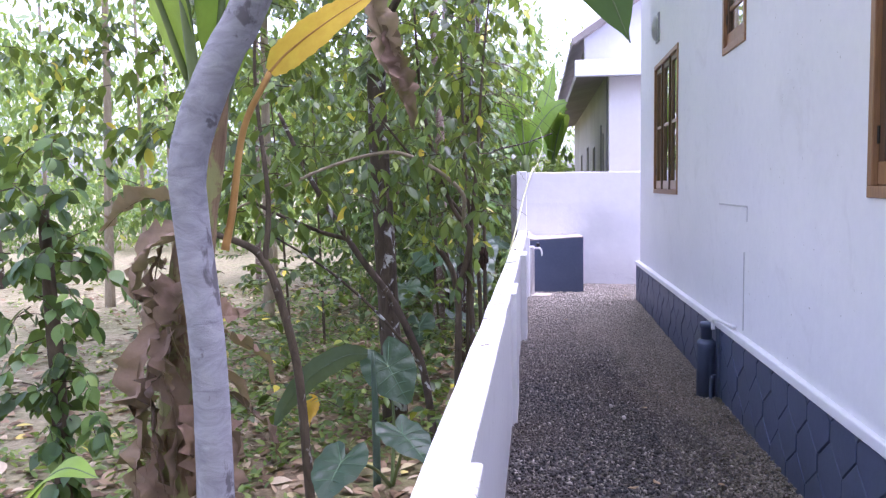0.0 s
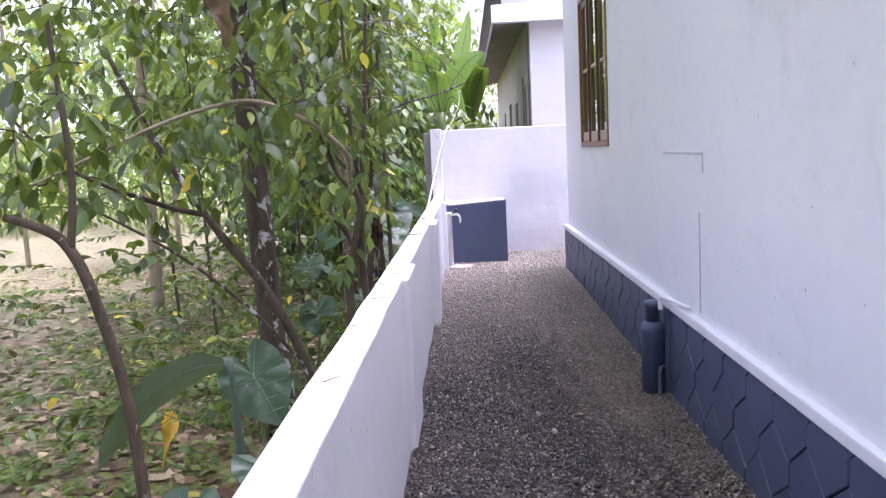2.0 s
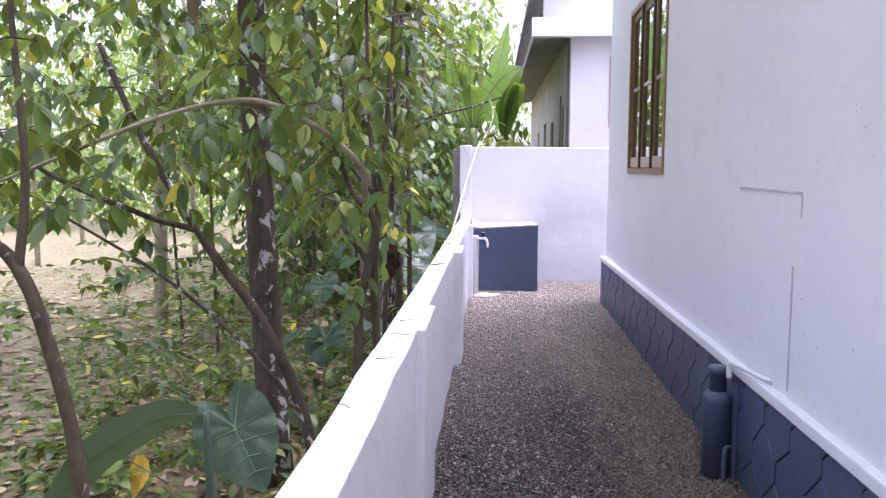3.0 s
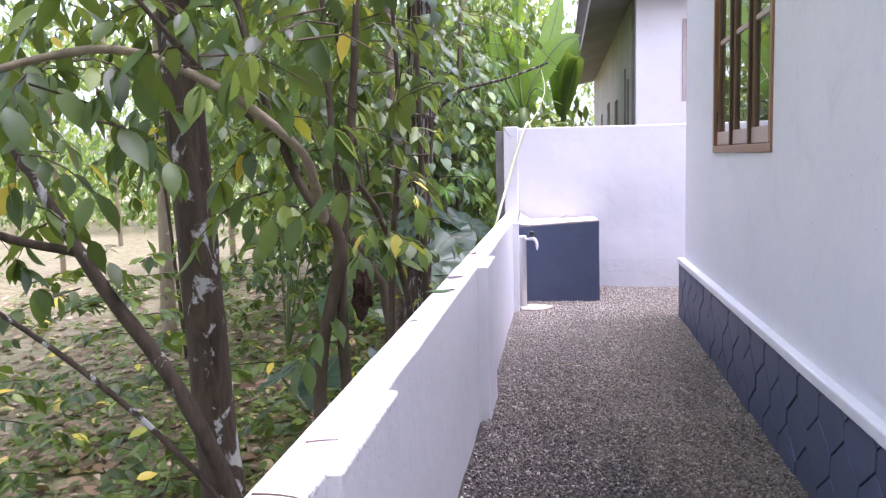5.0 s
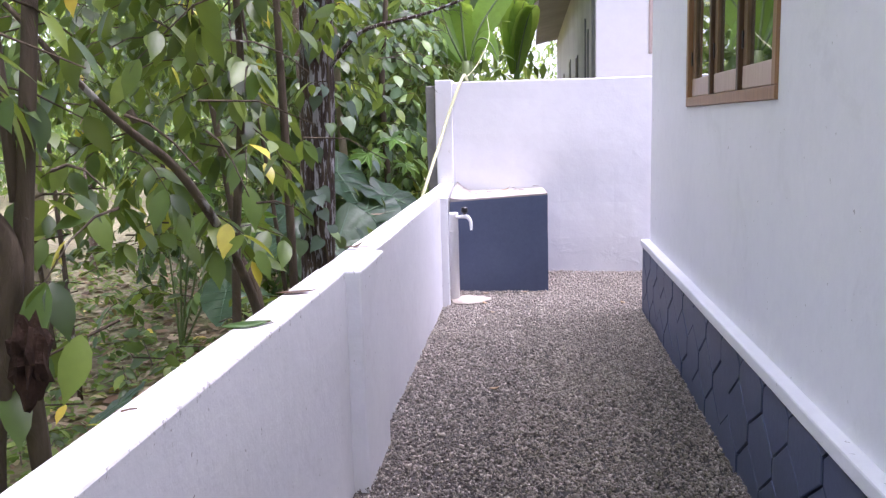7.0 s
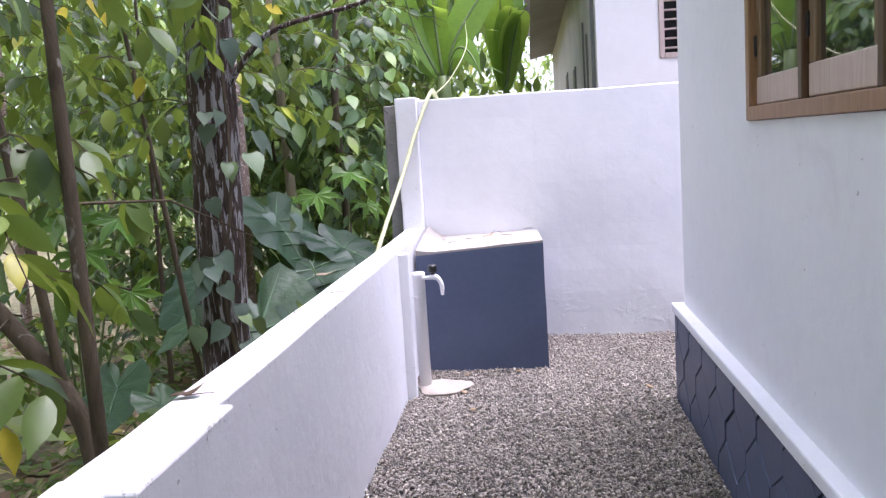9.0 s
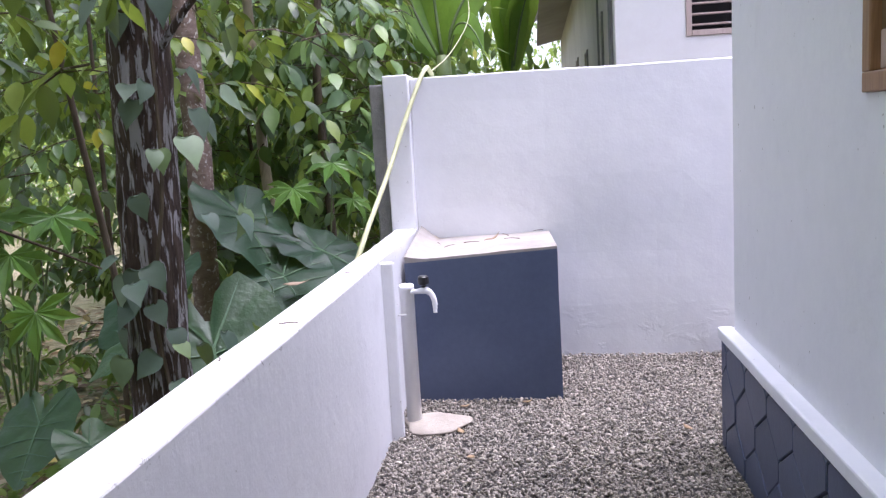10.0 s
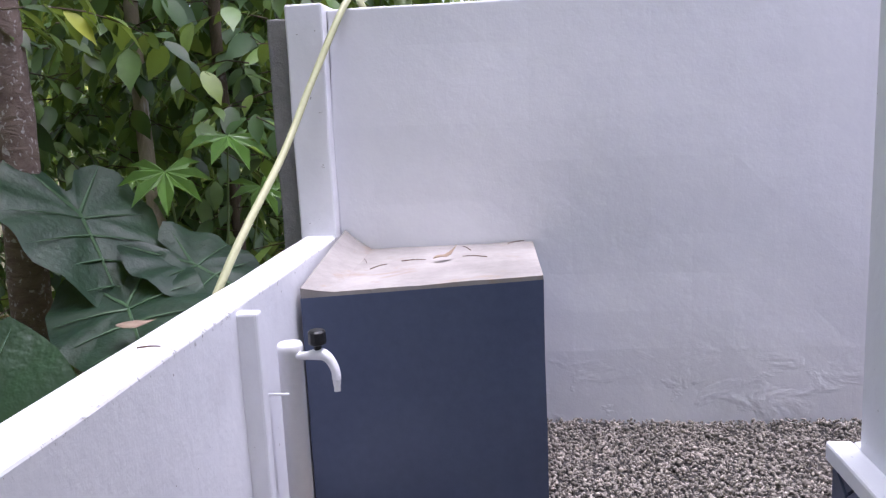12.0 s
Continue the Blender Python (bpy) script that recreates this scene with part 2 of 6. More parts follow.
LEAF = leaf_material("shrub_leaf", [(0.0, (0.016, 0.038, 0.010)), (0.4, (0.044, 0.088, 0.017)), (0.75, (0.098, 0.162, 0.028)), (0.95, (0.200, 0.275, 0.044)), (0.958, (0.496, 0.472, 0.047)), (1.0, (0.732, 0.555, 0.059))], 0.40, 0.27)
# paler greens than LEAF: the haze of distance is in the colour
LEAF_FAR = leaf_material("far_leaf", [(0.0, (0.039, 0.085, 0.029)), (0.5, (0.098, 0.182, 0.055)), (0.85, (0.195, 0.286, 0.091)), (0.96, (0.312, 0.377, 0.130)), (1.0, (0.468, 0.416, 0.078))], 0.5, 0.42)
LEAF_DEEP = leaf_material("deep_green_leaf", [(0.0, (0.020, 0.050, 0.017)), (0.55, (0.054, 0.116, 0.030)), (0.9, (0.130, 0.222, 0.046)), (1.0, (0.22, 0.30, 0.06))], 0.46, 0.22)
EAR = leaf_material("broad_ear_leaf", [(0.0, (0.008, 0.030, 0.014)), (1.0, (0.017, 0.052, 0.022))], 0.46, 0.12, False, 0.8)
# darker copy of the banana green, with the overhead shade painted in
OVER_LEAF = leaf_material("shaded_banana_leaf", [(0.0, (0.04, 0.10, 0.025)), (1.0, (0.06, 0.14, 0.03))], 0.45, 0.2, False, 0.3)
EAR_LIGHT = leaf_material("light_ear_leaf", [(0.0, (0.018, 0.054, 0.020)), (1.0, (0.030, 0.076, 0.028))], 0.44, 0.15, False, 0.8)
NEST = two_scale("dead_leaf_brown", (0.018, 0.011, 0.008), (0.05, 0.03, 0.02), 20.0, 90.0, 0.95, 0.8, 0.01, spec=0.1)
VEIN = two_scale("pale_leaf_vein", (0.06, 0.12, 0.055), (0.09, 0.16, 0.075), 5.0, 40.0, 0.5)
BANANA = leaf_material("banana_leaf", [(0.0, (0.13, 0.27, 0.035)), (1.0, (0.23, 0.38, 0.06))], 0.38, 0.5, False, 0.3)
PAPAYA = leaf_material("lobed_leaf", [(0.0, (0.07, 0.17, 0.03)), (1.0, (0.14, 0.27, 0.05))], 0.4, 0.3, False, 0.2)
OCHRE = two_scale("ochre_dry_stalk", (0.36, 0.19, 0.05), (0.50, 0.29, 0.09), 6.0, 40.0, 0.6)
YELLOW_LEAF = leaf_material("yellow_leaf", [(0.0, (0.60, 0.36, 0.03)), (1.0, (0.72, 0.48, 0.05))], 0.5, 0.35, False, 0.3)
DRY = leaf_material("dry_brown_leaf", [(0.0, (0.085, 0.05, 0.035)), (0.5, (0.20, 0.125, 0.085)), (1.0, (0.36, 0.26, 0.19))], 0.8, 0.12, False, 0.6)
LITTER = leaf_material("fallen_leaf", [(0.0, (0.08, 0.045, 0.025)), (0.4, (0.21, 0.13, 0.073)), (0.75, (0.34, 0.25, 0.155)), (0.9, (0.47, 0.39, 0.27)), (1.0, (0.48, 0.40, 0.08))], 0.8, 0.1)
HERB = leaf_material("herb_leaf", [(0.0, (0.045, 0.10, 0.02)), (0.6, (0.10, 0.17, 0.03)), (1.0, (0.20, 0.25, 0.06))], 0.5, 0.35)
VINE_LEAF = leaf_material("dull_vine_leaf", [(0.0, (0.045, 0.080, 0.058)), (0.6, (0.085, 0.130, 0.095)), (0.8, (0.13, 0.18, 0.13)), (1.0, (0.13, 0.21, 0.06))], 0.55, 0.18)
STEM_GREEN = two_scale("green_stem", (0.10, 0.15, 0.05), (0.17, 0.22, 0.08), 4.0, 30.0, 0.5)


def bark(name, a, b, patch, amount=0.6, stretch=(1, 1, 0.25), size=14.0, patch_scale=5.0, depth=0.02, patch_stretch=0.7):
    m, nt, p = material(name, 0.9, spec=0.2)
    v = world_coords(nt, stretch)
    n = noise_tex(nt, v, size, 7, 0.65, 0.8)
    c = ramp(nt, n, [(0.3, a), (0.7, b)])
    n2 = noise_tex(nt, world_coords(nt, (1, 1, patch_stretch)), patch_scale, 5, 0.6, 0.6)
    c = mix(nt, ramp(nt, n2, [(amount, (0, 0, 0)), (amount + 0.05, (0.9, 0.9, 0.9))]), c, patch)
    nt.links.new(c, p.inputs["Base Color"])
    bump(nt, p, n, 0.8, depth)
    return m


BARK = bark("lichen_spotted_bark", (0.040, 0.031, 0.023), (0.11, 0.086, 0.062), (0.50, 0.51, 0.48), 0.585, patch_scale=8.0, patch_stretch=0.85)
BARK_DARK = bark("flaking_dark_bark", (0.030, 0.021, 0.017), (0.11, 0.078, 0.062), (0.40, 0.39, 0.39), 0.525, (1, 1, 0.12), 46.0, 40.0, 0.05, 0.16)
BARK_TWIG = bark("brown_twig_bark", (0.05, 0.038, 0.025), (0.12, 0.094, 0.064), (0.30, 0.29, 0.25), 0.63, patch_scale=9.0)
BARK_PALE = bark("pale_bark", (0.20, 0.165, 0.11), (0.34, 0.29, 0.20), (0.45, 0.44, 0.38), 0.62)
BARK_RING = bark("ringed_lichen_bark", (0.15, 0.105, 0.085), (0.27, 0.205, 0.17), (0.52, 0.49, 0.45), 0.575, (1, 1, 2.0), 14.0, 42.0, 0.02, 0.8)
BARK_GREY = bark("smooth_grey_bark", (0.20, 0.20, 0.225), (0.38, 0.38, 0.41), (0.13, 0.12, 0.13), 0.585, (1, 1, 2.2), 9.0, 9.0, 0.008)
SHEATH = bark("dry_leaf_sheath", (0.12, 0.075, 0.045), (0.31, 0.22, 0.13), (0.27, 0.28, 0.11), 0.52, (1, 1, 0.2), 16.0, 6.0)


# ---- geometry helpers ----
def mesh_of(name, bm, mat, smooth=False):
    me = bpy.data.meshes.new(name)
    bm.to_mesh(me)
    bm.free()
    me.materials.append(mat)
    if smooth:
        for p in me.polygons:
            p.use_smooth = True
    return me


def part(name, bm, mat, parent=None, label="", smooth=False):
    ob = new(name, mesh_of(name, bm, mat, smooth))
    if parent is not None:
        ob.parent = parent
    if label:
        ob["label"] = label
    return ob


def box(bm, x0, x1, y0, y1, z0, z1, bev=0.0, seg=2):
    r = bmesh.ops.create_cube(bm, size=1.0)
    vs = r["verts"]
    for v in vs:
        v.co = Vector(((x0 + x1) / 2 + v.co.x * (x1 - x0), (y0 + y1) / 2 + v.co.y * (y1 - y0), (z0 + z1) / 2 + v.co.z * (z1 - z0)))
    if bev:
        es = {e for v in vs for e in v.link_edges}
        bmesh.ops.bevel(bm, geom=list(es), offset=bev, segments=seg, affect="EDGES", profile=0.5)
    return bm


def boxed(name, mat, parent, dims, bev=0.0, label=""):
    bm = bmesh.new()
    box(bm, *dims, bev)
    return part(name, bm, mat, parent, label)


def tube_data(points, radii, sides=8, cap=True):
    """Vertices and triangles of a tube along points."""
    pts = [Vector(p) for p in points]
    vs, fs = [], []
    up = Vector((0.31, 0.95, 0.07))
    for i, p in enumerate(pts):
        d = (pts[min(i + 1, len(pts) - 1)] - pts[max(i - 1, 0)]).normalized()
        a = d.cross(up)
        if a.length < 0.05:
            a = d.cross(Vector((1, 0, 0)))
        a.normalize()
        b = d.cross(a)
        for k in range(sides):
            t = 2 * math.pi * k / sides
            vs.append(p + (a * math.cos(t) + b * math.sin(t)) * radii[i])
    for i in range(len(pts) - 1):
        for k in range(sides):
            q, w = i * sides + k, i * sides + (k + 1) % sides
            fs.append((q, q + sides, w + sides, w))
    if cap:
        fs.append(tuple(range(sides)))
        fs.append(tuple(reversed(range((len(pts) - 1) * sides, len(pts) * sides))))
    return vs, fs


def smooth_path(pts, n=6):
    """Catmull-Rom points through pts, each with its radius as fourth value."""
    p = [np.array(q, float) for q in pts]
    p = [2 * p[0] - p[1]] + p + [2 * p[-1] - p[-2]]
    out = []
    for i in range(1, len(p) - 2):
        for k in range(n):
            t = k / n
            out.append(0.5 * (2 * p[i] + (p[i + 1] - p[i - 1]) * t + (2 * p[i - 1] - 5 * p[i] + 4 * p[i + 1] - p[i + 2]) * t * t
                              + (3 * p[i] - p[i - 1] - 3 * p[i + 1] + p[i + 2]) * t ** 3))
    out.append(p[-2])
    return out


def tube_bm(pts4, sides=10, n=6, rough=0.0, seed=0):
    q = smooth_path(pts4, n)
    vs, fs = tube_data([c[:3] for c in q], [max(c[3], 0.0015) for c in q], sides)
    bm = bmesh.new()
    if rough:
        for i, v in enumerate(vs):
            c = Vector(q[i // sides][:3])
            f = noise.noise(v * 9 + Vector((seed, 0, 0))) + 0.6 * noise.noise(v * 31 + Vector((0, seed, 0)))
            vs[i] = c + (v - c) * (1 + rough * f)
    bv = [bm.verts.new(v) for v in vs]
    for f in fs:
        bm.faces.new([bv[k] for k in f])
    return bm


def tri_object(name, verts, tris, mat, parent=None, smooth=False):
    """One mesh from numpy arrays of vertices and triangles."""
    me = bpy.data.meshes.new(name)
    verts = np.asarray(verts, np.float32)
    tris = np.asarray(tris, np.int32)
    me.vertices.add(len(verts))
    me.vertices.foreach_set("co", verts.ravel())
    me.loops.add(tris.size)
    me.loops.foreach_set("vertex_index", tris.ravel())
    me.polygons.add(len(tris))
    me.polygons.foreach_set("loop_start", np.arange(0, tris.size, 3, dtype=np.int32))
    me.polygons.foreach_set("loop_total", np.full(len(tris), 3, np.int32))
    me.update(calc_edges=True)
    if smooth:
        me.polygons.foreach_set("use_smooth", np.ones(len(tris), bool))
    me.materials.append(mat)
    ob = new(name, me)
    if parent is not None:
        ob.parent = parent
    return ob


# leaf outlines: length along y, width along x, fold and droop along z
def leaf_shape(sections, fold=0.12, droop=0.16):
    """A pointed leaf as a strip of left, middle and right points from stalk to tip."""
    v, f = [(0, 0, 0)], []
    for u, w in sections:
        z = -droop * u * u
        v += [(-w, u - 0.02, z + fold * w * 2), (0, u, z), (w, u - 0.02, z + fold * w * 2)]
    v.append((0, 1.0, -droop * 1.1))
    f += [(0, 2, 1), (0, 3, 2)]
    n = len(sections)
    for k in range(n - 1):
        a = 1 + 3 * k
        f += [(a, a + 1, a + 4), (a, a + 4, a + 3), (a + 1, a + 2, a + 5), (a + 1, a + 5, a + 4)]
    a = 1 + 3 * (n - 1)
    f += [(a, a + 1, a + 3), (a + 1, a + 2, a + 3)]
    return np.array(v, float), np.array(f)


LEAF_V, LEAF_F = leaf_shape([(0.10, 0.085), (0.26, 0.175), (0.48, 0.205), (0.70, 0.16), (0.88, 0.06)])
HEART = leaf_shape([(-0.06, 0.24), (0.06, 0.37), (0.24, 0.42), (0.45, 0.36), (0.66, 0.22), (0.85, 0.08)], 0.10, 0.22)
FAR_V = np.array([[0, 0, 0], [-0.22, 0.45, 0.03], [0.22, 0.45, 0.03], [0, 1.0, -0.12]])
FAR_F = np.array([[0, 2, 1], [1, 2, 3]])


def frames_from(dirs, normals):
    d = dirs / np.linalg.norm(dirs, axis=1, keepdims=True)
    x = np.cross(d, normals)
    x /= np.linalg.norm(x, axis=1, keepdims=True) + 1e-9
    z = np.cross(x, d)
    return np.stack([x, d, z], axis=2)


def leaves_arrays(pos, dirs, normals, size, width=1.0, far=False, shape=None):
    tv, tf = shape or ((FAR_V, FAR_F) if far else (LEAF_V, LEAF_F))
    tv = tv * np.array([width, 1, 1])
    m = frames_from(np.asarray(dirs), np.asarray(normals))
    v = np.einsum("nij,kj->nki", m, tv) * np.asarray(size)[:, None, None] + np.asarray(pos)[:, None, :]
    f = tf[None] + (np.arange(len(pos)) * len(tv))[:, None, None]
    return v.reshape(-1, 3), f.reshape(-1, 3)


def twig_leaves(rng, starts, dirs, length, leaf, step=0.07, droop=0.5, hang=0.6):
    """Leaves in opposite pairs along drooping twigs; returns their poses and the twigs' lines."""
    pos, ld, nm, sz, lines = [], [], [], [], []
    for s, d, ln in zip(starts, dirs, length):
        d = d / np.linalg.norm(d)
        side = np.cross(d, [0, 0, 1.0])
        side = side / (np.linalg.norm(side) + 1e-6)
        k = max(3, int(ln / step))
        line = []
        for i in range(k + 1):
            u = i / k
            p = s + d * ln * u + np.array([0, 0, -droop * ln * u * u])
            line.append(p)
            if i == 0:
                continue
            along = d + np.array([0, 0, -2 * droop * u])
            for sg in (-1, 1):
                if rng.random() < 0.12:
                    continue
                v = along * 0.55 + side * sg * 0.8 + np.array([0, 0, -hang]) + rng.normal(0, 0.28, 3)
                pos.append(p + rng.normal(0, 0.008, 3))
                ld.append(v)
                nm.append(np.array([0, 0, 1.0]) + rng.normal(0, 0.38, 3))
                sz.append(leaf * rng.uniform(0.65, 1.15))
        v = along + np.array([0, 0, -hang]) + rng.normal(0, 0.2, 3)
        pos.append(p), ld.append(v), nm.append(np.array([0, 0, 1.0]) + rng.normal(0, 0.3, 3)), sz.append(leaf * rng.uniform(0.8, 1.2))
        lines.append(line)
    return np.array(pos), np.array(ld), np.array(nm), np.array(sz), lines


def twigs_object(name, lines, mat, parent, r0=0.005, r1=0.0018):
    av, af, off = [], [], 0
    for line in lines:
        n = len(line)
        vs, fs = tube_data(line[::2] if n > 4 else line, list(np.linspace(r0, r1, len(line[::2]) if n > 4 else n)), 3, False)
        av += [tuple(v) for v in vs]
        for a, b, c, d in fs:
            af += [(a + off, b + off, c + off), (a + off, c + off, d + off)]
        off += len(vs)
    return tri_object(name, np.array(av), np.array(af), mat, parent)


def thing(name, loc, label, category, group="", kind=""):
    e = new(name)
    e.location = loc
    e.empty_display_size = 0.1
    return tagged(e, label, category, group, kind)


def structure(ob, label, category):
    return tagged(ob, label, category, kind="structure")




def keep_at(child, parent):
    """Parent a part whose vertices are in world metres under an Empty at its base."""
    child.parent = parent
    child.matrix_parent_inverse = Matrix.Translation(-Vector(parent.location))
    return child


# ---- the ground and the path ----
def ground_height(x, y):
    h = -0.62 + 0.05 * noise.noise(Vector((x * 0.5, y * 0.5, 0))) + 0.12 * noise.noise(Vector((x * 0.13, y * 0.13, 4)))
    if x < -4:
        h += min(0.5, (-4 - x) * 0.02)
    return h


def make_ground():
    bm = bmesh.new()
    xs = [-400, -150, -60, -35] + [-24 + 0.75 * i for i in range(32)] + [-0.30, -0.05]
    ys = [-120, -40, -15] + [-8 + 0.75 * i for i in range(59)] + [45, 60, 100, 200, 500]
    grid = [[bm.verts.new((x, y, ground_height(x, y))) for x in xs] for y in ys]
    for j in range(len(ys) - 1):
        for i in range(len(xs) - 1):
            bm.faces.new((grid[j][i], grid[j][i + 1], grid[j + 1][i + 1], grid[j + 1][i]))
    return structure(part("ground", bm, SOIL, smooth=True), "bare soil with patchy grass and fallen brown leaves", "ground")


make_ground()
bm = bmesh.new()
box(bm, -0.05, 400, -120, 500, -0.9, -0.06)
structure(part("ground_east", bm, GRAVEL_BED), "dark stone dust under the gravel and the houses", "ground")
bm = bmesh.new()
N = 70
rows_ = []
for j in range(161):
    y = -5 + 17.95 * j / 160
    row = []
    for i in range(N):
        x = -0.02 + 6.0 * (i / (N - 1)) ** 1.6
        row.append(bm.verts.new((x, y, -0.022 + 0.035 * min(1.0, max(0.0, (y - 11.9) / 0.9)) + 0.012 * noise.noise(Vector((x * 2.3, y * 2.3, 0))))))
    rows_.append(row)
for j in range(160):
    for i in range(N - 1):
        bm.faces.new((rows_[j][i], rows_[j][i + 1], rows_[j + 1][i + 1], rows_[j + 1][i]))
structure(part("gravel_bed", bm, GRAVEL_BED, smooth=True), "bed of stone dust under loose gravel", "path")


def rise(y):
    k = min(1.0, max(0.0, (y - 11.9) / 0.9))
    return 0.035 * k * k * (3 - 2 * k)


def gravel(zones, seed):
    rng = np.random.default_rng(seed)
    base = np.array([[0, 0, 1], [1, 0, 0], [0.1, 1, 0.1], [-1, 0.1, 0], [0, -1, -0.1], [0, 0, -1.0]])
    tris = np.array([[0, 1, 2], [0, 2, 3], [0, 3, 4], [0, 4, 1], [5, 2, 1], [5, 3, 2], [5, 4, 3], [5, 1, 4]])
    P = []
    for x0, x1, y0, y1, dens, sz in zones:
        n = int((x1 - x0) * (y1 - y0) * dens)
        P.append(np.column_stack([rng.uniform(x0, x1, n), rng.uniform(y0, y1, n), np.full(n, sz)]))
    P = np.concatenate(P)
    n = len(P)
    shape = base[None] * (1 + rng.normal(0, 0.22, (n, 6, 1))) * np.stack([rng.uniform(0.8, 1.5, n), rng.uniform(0.55, 1.0, n), rng.uniform(0.4, 0.85, n)], 1)[:, None, :]
    q = rng.normal(0, 1, (n, 4)) * np.array([1.0, 0.35, 0.35, 1.0])
    q /= np.linalg.norm(q, axis=1, keepdims=True)
    w, x, y, z = q.T
    R = np.stack([np.stack([1 - 2 * (y * y + z * z), 2 * (x * y - z * w), 2 * (x * z + y * w)], 1),
                  np.stack([2 * (x * y + z * w), 1 - 2 * (x * x + z * z), 2 * (y * z - x * w)], 1),
                  np.stack([2 * (x * z - y * w), 2 * (y * z + x * w), 1 - 2 * (x * x + y * y)], 1)], 1)
    size = P[:, 2] * rng.lognormal(0, 0.28, n)
    hz = -0.012 + 0.012 * np.array([noise.noise(Vector((a * 2.3, b * 2.3, 0))) for a, b in P[:, :2]]) + np.array([rise(b) for b in P[:, 1]]) + rng.uniform(-0.006, 0.010, n)
    v = np.einsum("nij,nkj->nki", R, shape) * size[:, None, None] + np.column_stack([P[:, 0], P[:, 1], hz])[:, None, :]
    f = tris[None] + (np.arange(n) * 6)[:, None, None]
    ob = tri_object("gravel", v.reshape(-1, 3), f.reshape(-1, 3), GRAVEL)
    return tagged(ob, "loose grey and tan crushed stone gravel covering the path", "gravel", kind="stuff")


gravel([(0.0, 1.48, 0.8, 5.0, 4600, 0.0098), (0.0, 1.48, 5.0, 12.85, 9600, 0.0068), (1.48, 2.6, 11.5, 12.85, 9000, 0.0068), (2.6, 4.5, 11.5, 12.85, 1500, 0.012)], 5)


# ---- boundary wall on the garden side ----
def rough_box(name, mat, dims, parent=None, cuts=0.22, amp=0.004, seed=0, label=""):
    """A plastered block with slightly uneven faces and softened arrises."""
    x0, x1, y0, y1, z0, z1 = dims
    bm = bmesh.new()
    box(bm, x0, x1, y0, y1, z0, z1, min(0.008, (x1 - x0) * 0.2), 2)
    ax = [(y1 - y0, 1), (x1 - x0, 0), (z1 - z0, 2)]
    for ln, a in ax:
        k = int(ln / cuts)
        lo = (x0, y0, z0)[a]
        for i in range(1, k + 1):
            co, no = [0, 0, 0], [0, 0, 0]
            co[a], no[a] = lo + ln * i / (k + 1), 1
            bmesh.ops.bisect_plane(bm, geom=bm.verts[:] + bm.edges[:] + bm.faces[:], plane_co=co, plane_no=no)
    for v in bm.verts:
        q = v.co * 2.2 + Vector((seed, 0, 0))
        v.co += Vector((noise.noise(q), noise.noise(q + Vector((7, 0, 0))), noise.noise(q + Vector((0, 9, 0))))) * amp
    return part(name, bm, mat, parent, label, smooth=False)


structure(rough_box("wall_boundary", WALL_OLD, (-0.135, -0.014, -4.2, 8.47, -0.85, 0.855), amp=0.006), "low white-painted plaster boundary wall with a worn top", "wall")
structure(rough_box("wall_boundary_far", WALL_OLD, (-0.135, -0.003, 8.47, 12.84, -0.85, 0.850), amp=0.006, seed=3), "low white-painted plaster boundary wall ending at the tall wall", "wall")
for y0, y1, x1 in ((1.75, 2.225, 0.018), (5.47, 6.04, 0.020), (8.41, 8.89, 0.048)):
    structure(rough_box("pilaster", WALL_OLD, (-0.034, x1, y0, y1, -0.3, 0.856), amp=0.003, seed=y0), "broad shallow white-painted pilaster flush with the wall top", "pilaster")
structure(rough_box("wall_post", WHITE, (-0.035, 0.052, 11.598, 11.645, -0.1, 0.832), amp=0.003), "narrow white-painted post against the low wall", "post")

# unseen wall added behind the start to hold back light from the south
structure(rough_box("wall_south", WHITE, (-0.135, 1.45, -4.4, -4.22, -0.6, 2.6), amp=0.004, cuts=0.5), "added unseen white wall blocking light at the path's near end", "wall")
# tall wall closing the path
structure(rough_box("wall_end", WHITE_ROUGH, (-0.008, 9.0, 12.84, 12.99, -0.6, 1.745), amp=0.012, cuts=0.16), "tall white-painted plaster end wall, uneven near its foot", "wall")
structure(rough_box("wall_end_pier", WHITE, (-0.155, -0.006, 12.775, 13.01, 0.6, 1.765), amp=0.004), "white-painted pier at the end of the tall wall", "pier")
structure(rough_box("wall_block_back", BLOCK, (-0.245, -0.148, 12.83, 13.01, -0.7, 1.72), amp=0.006), "bare grey block edge behind the white pier", "wall")


# ---- the house beside the path ----
HX, HY = 1.54, 11.475
def house_wall():
    """Wall slabs around the openings, butted end to end."""
    cuts_y = [-6.0, 2.07, 3.652, 5.715, 6.385, 8.383, 10.066, HY]
    holes = {(2.07, 3.652): (1.482, 2.90), (5.715, 6.385): (2.46, 3.05), (8.383, 10.066): (1.438, 2.905)}
    bm = bmesh.new()
    for a, b in zip(cuts_y[:-1], cuts_y[1:]):
        h = holes.get((a, b))
        for z0, z1 in ([(0.42, 4.2)] if not h else [(0.42, h[0]), (h[1], 4.2)]):
            box(bm, HX, HX + 0.2, a, b, z0, z1)
    bmesh.ops.remove_doubles(bm, verts=bm.verts[:], dist=0.0005)
    box(bm, HX + 0.2, 9.0, HY - 0.2, HY, 0.52, 4.2)
    return structure(part("wall_house", bm, WHITE), "smooth white-painted house wall above a blue plinth", "wall")


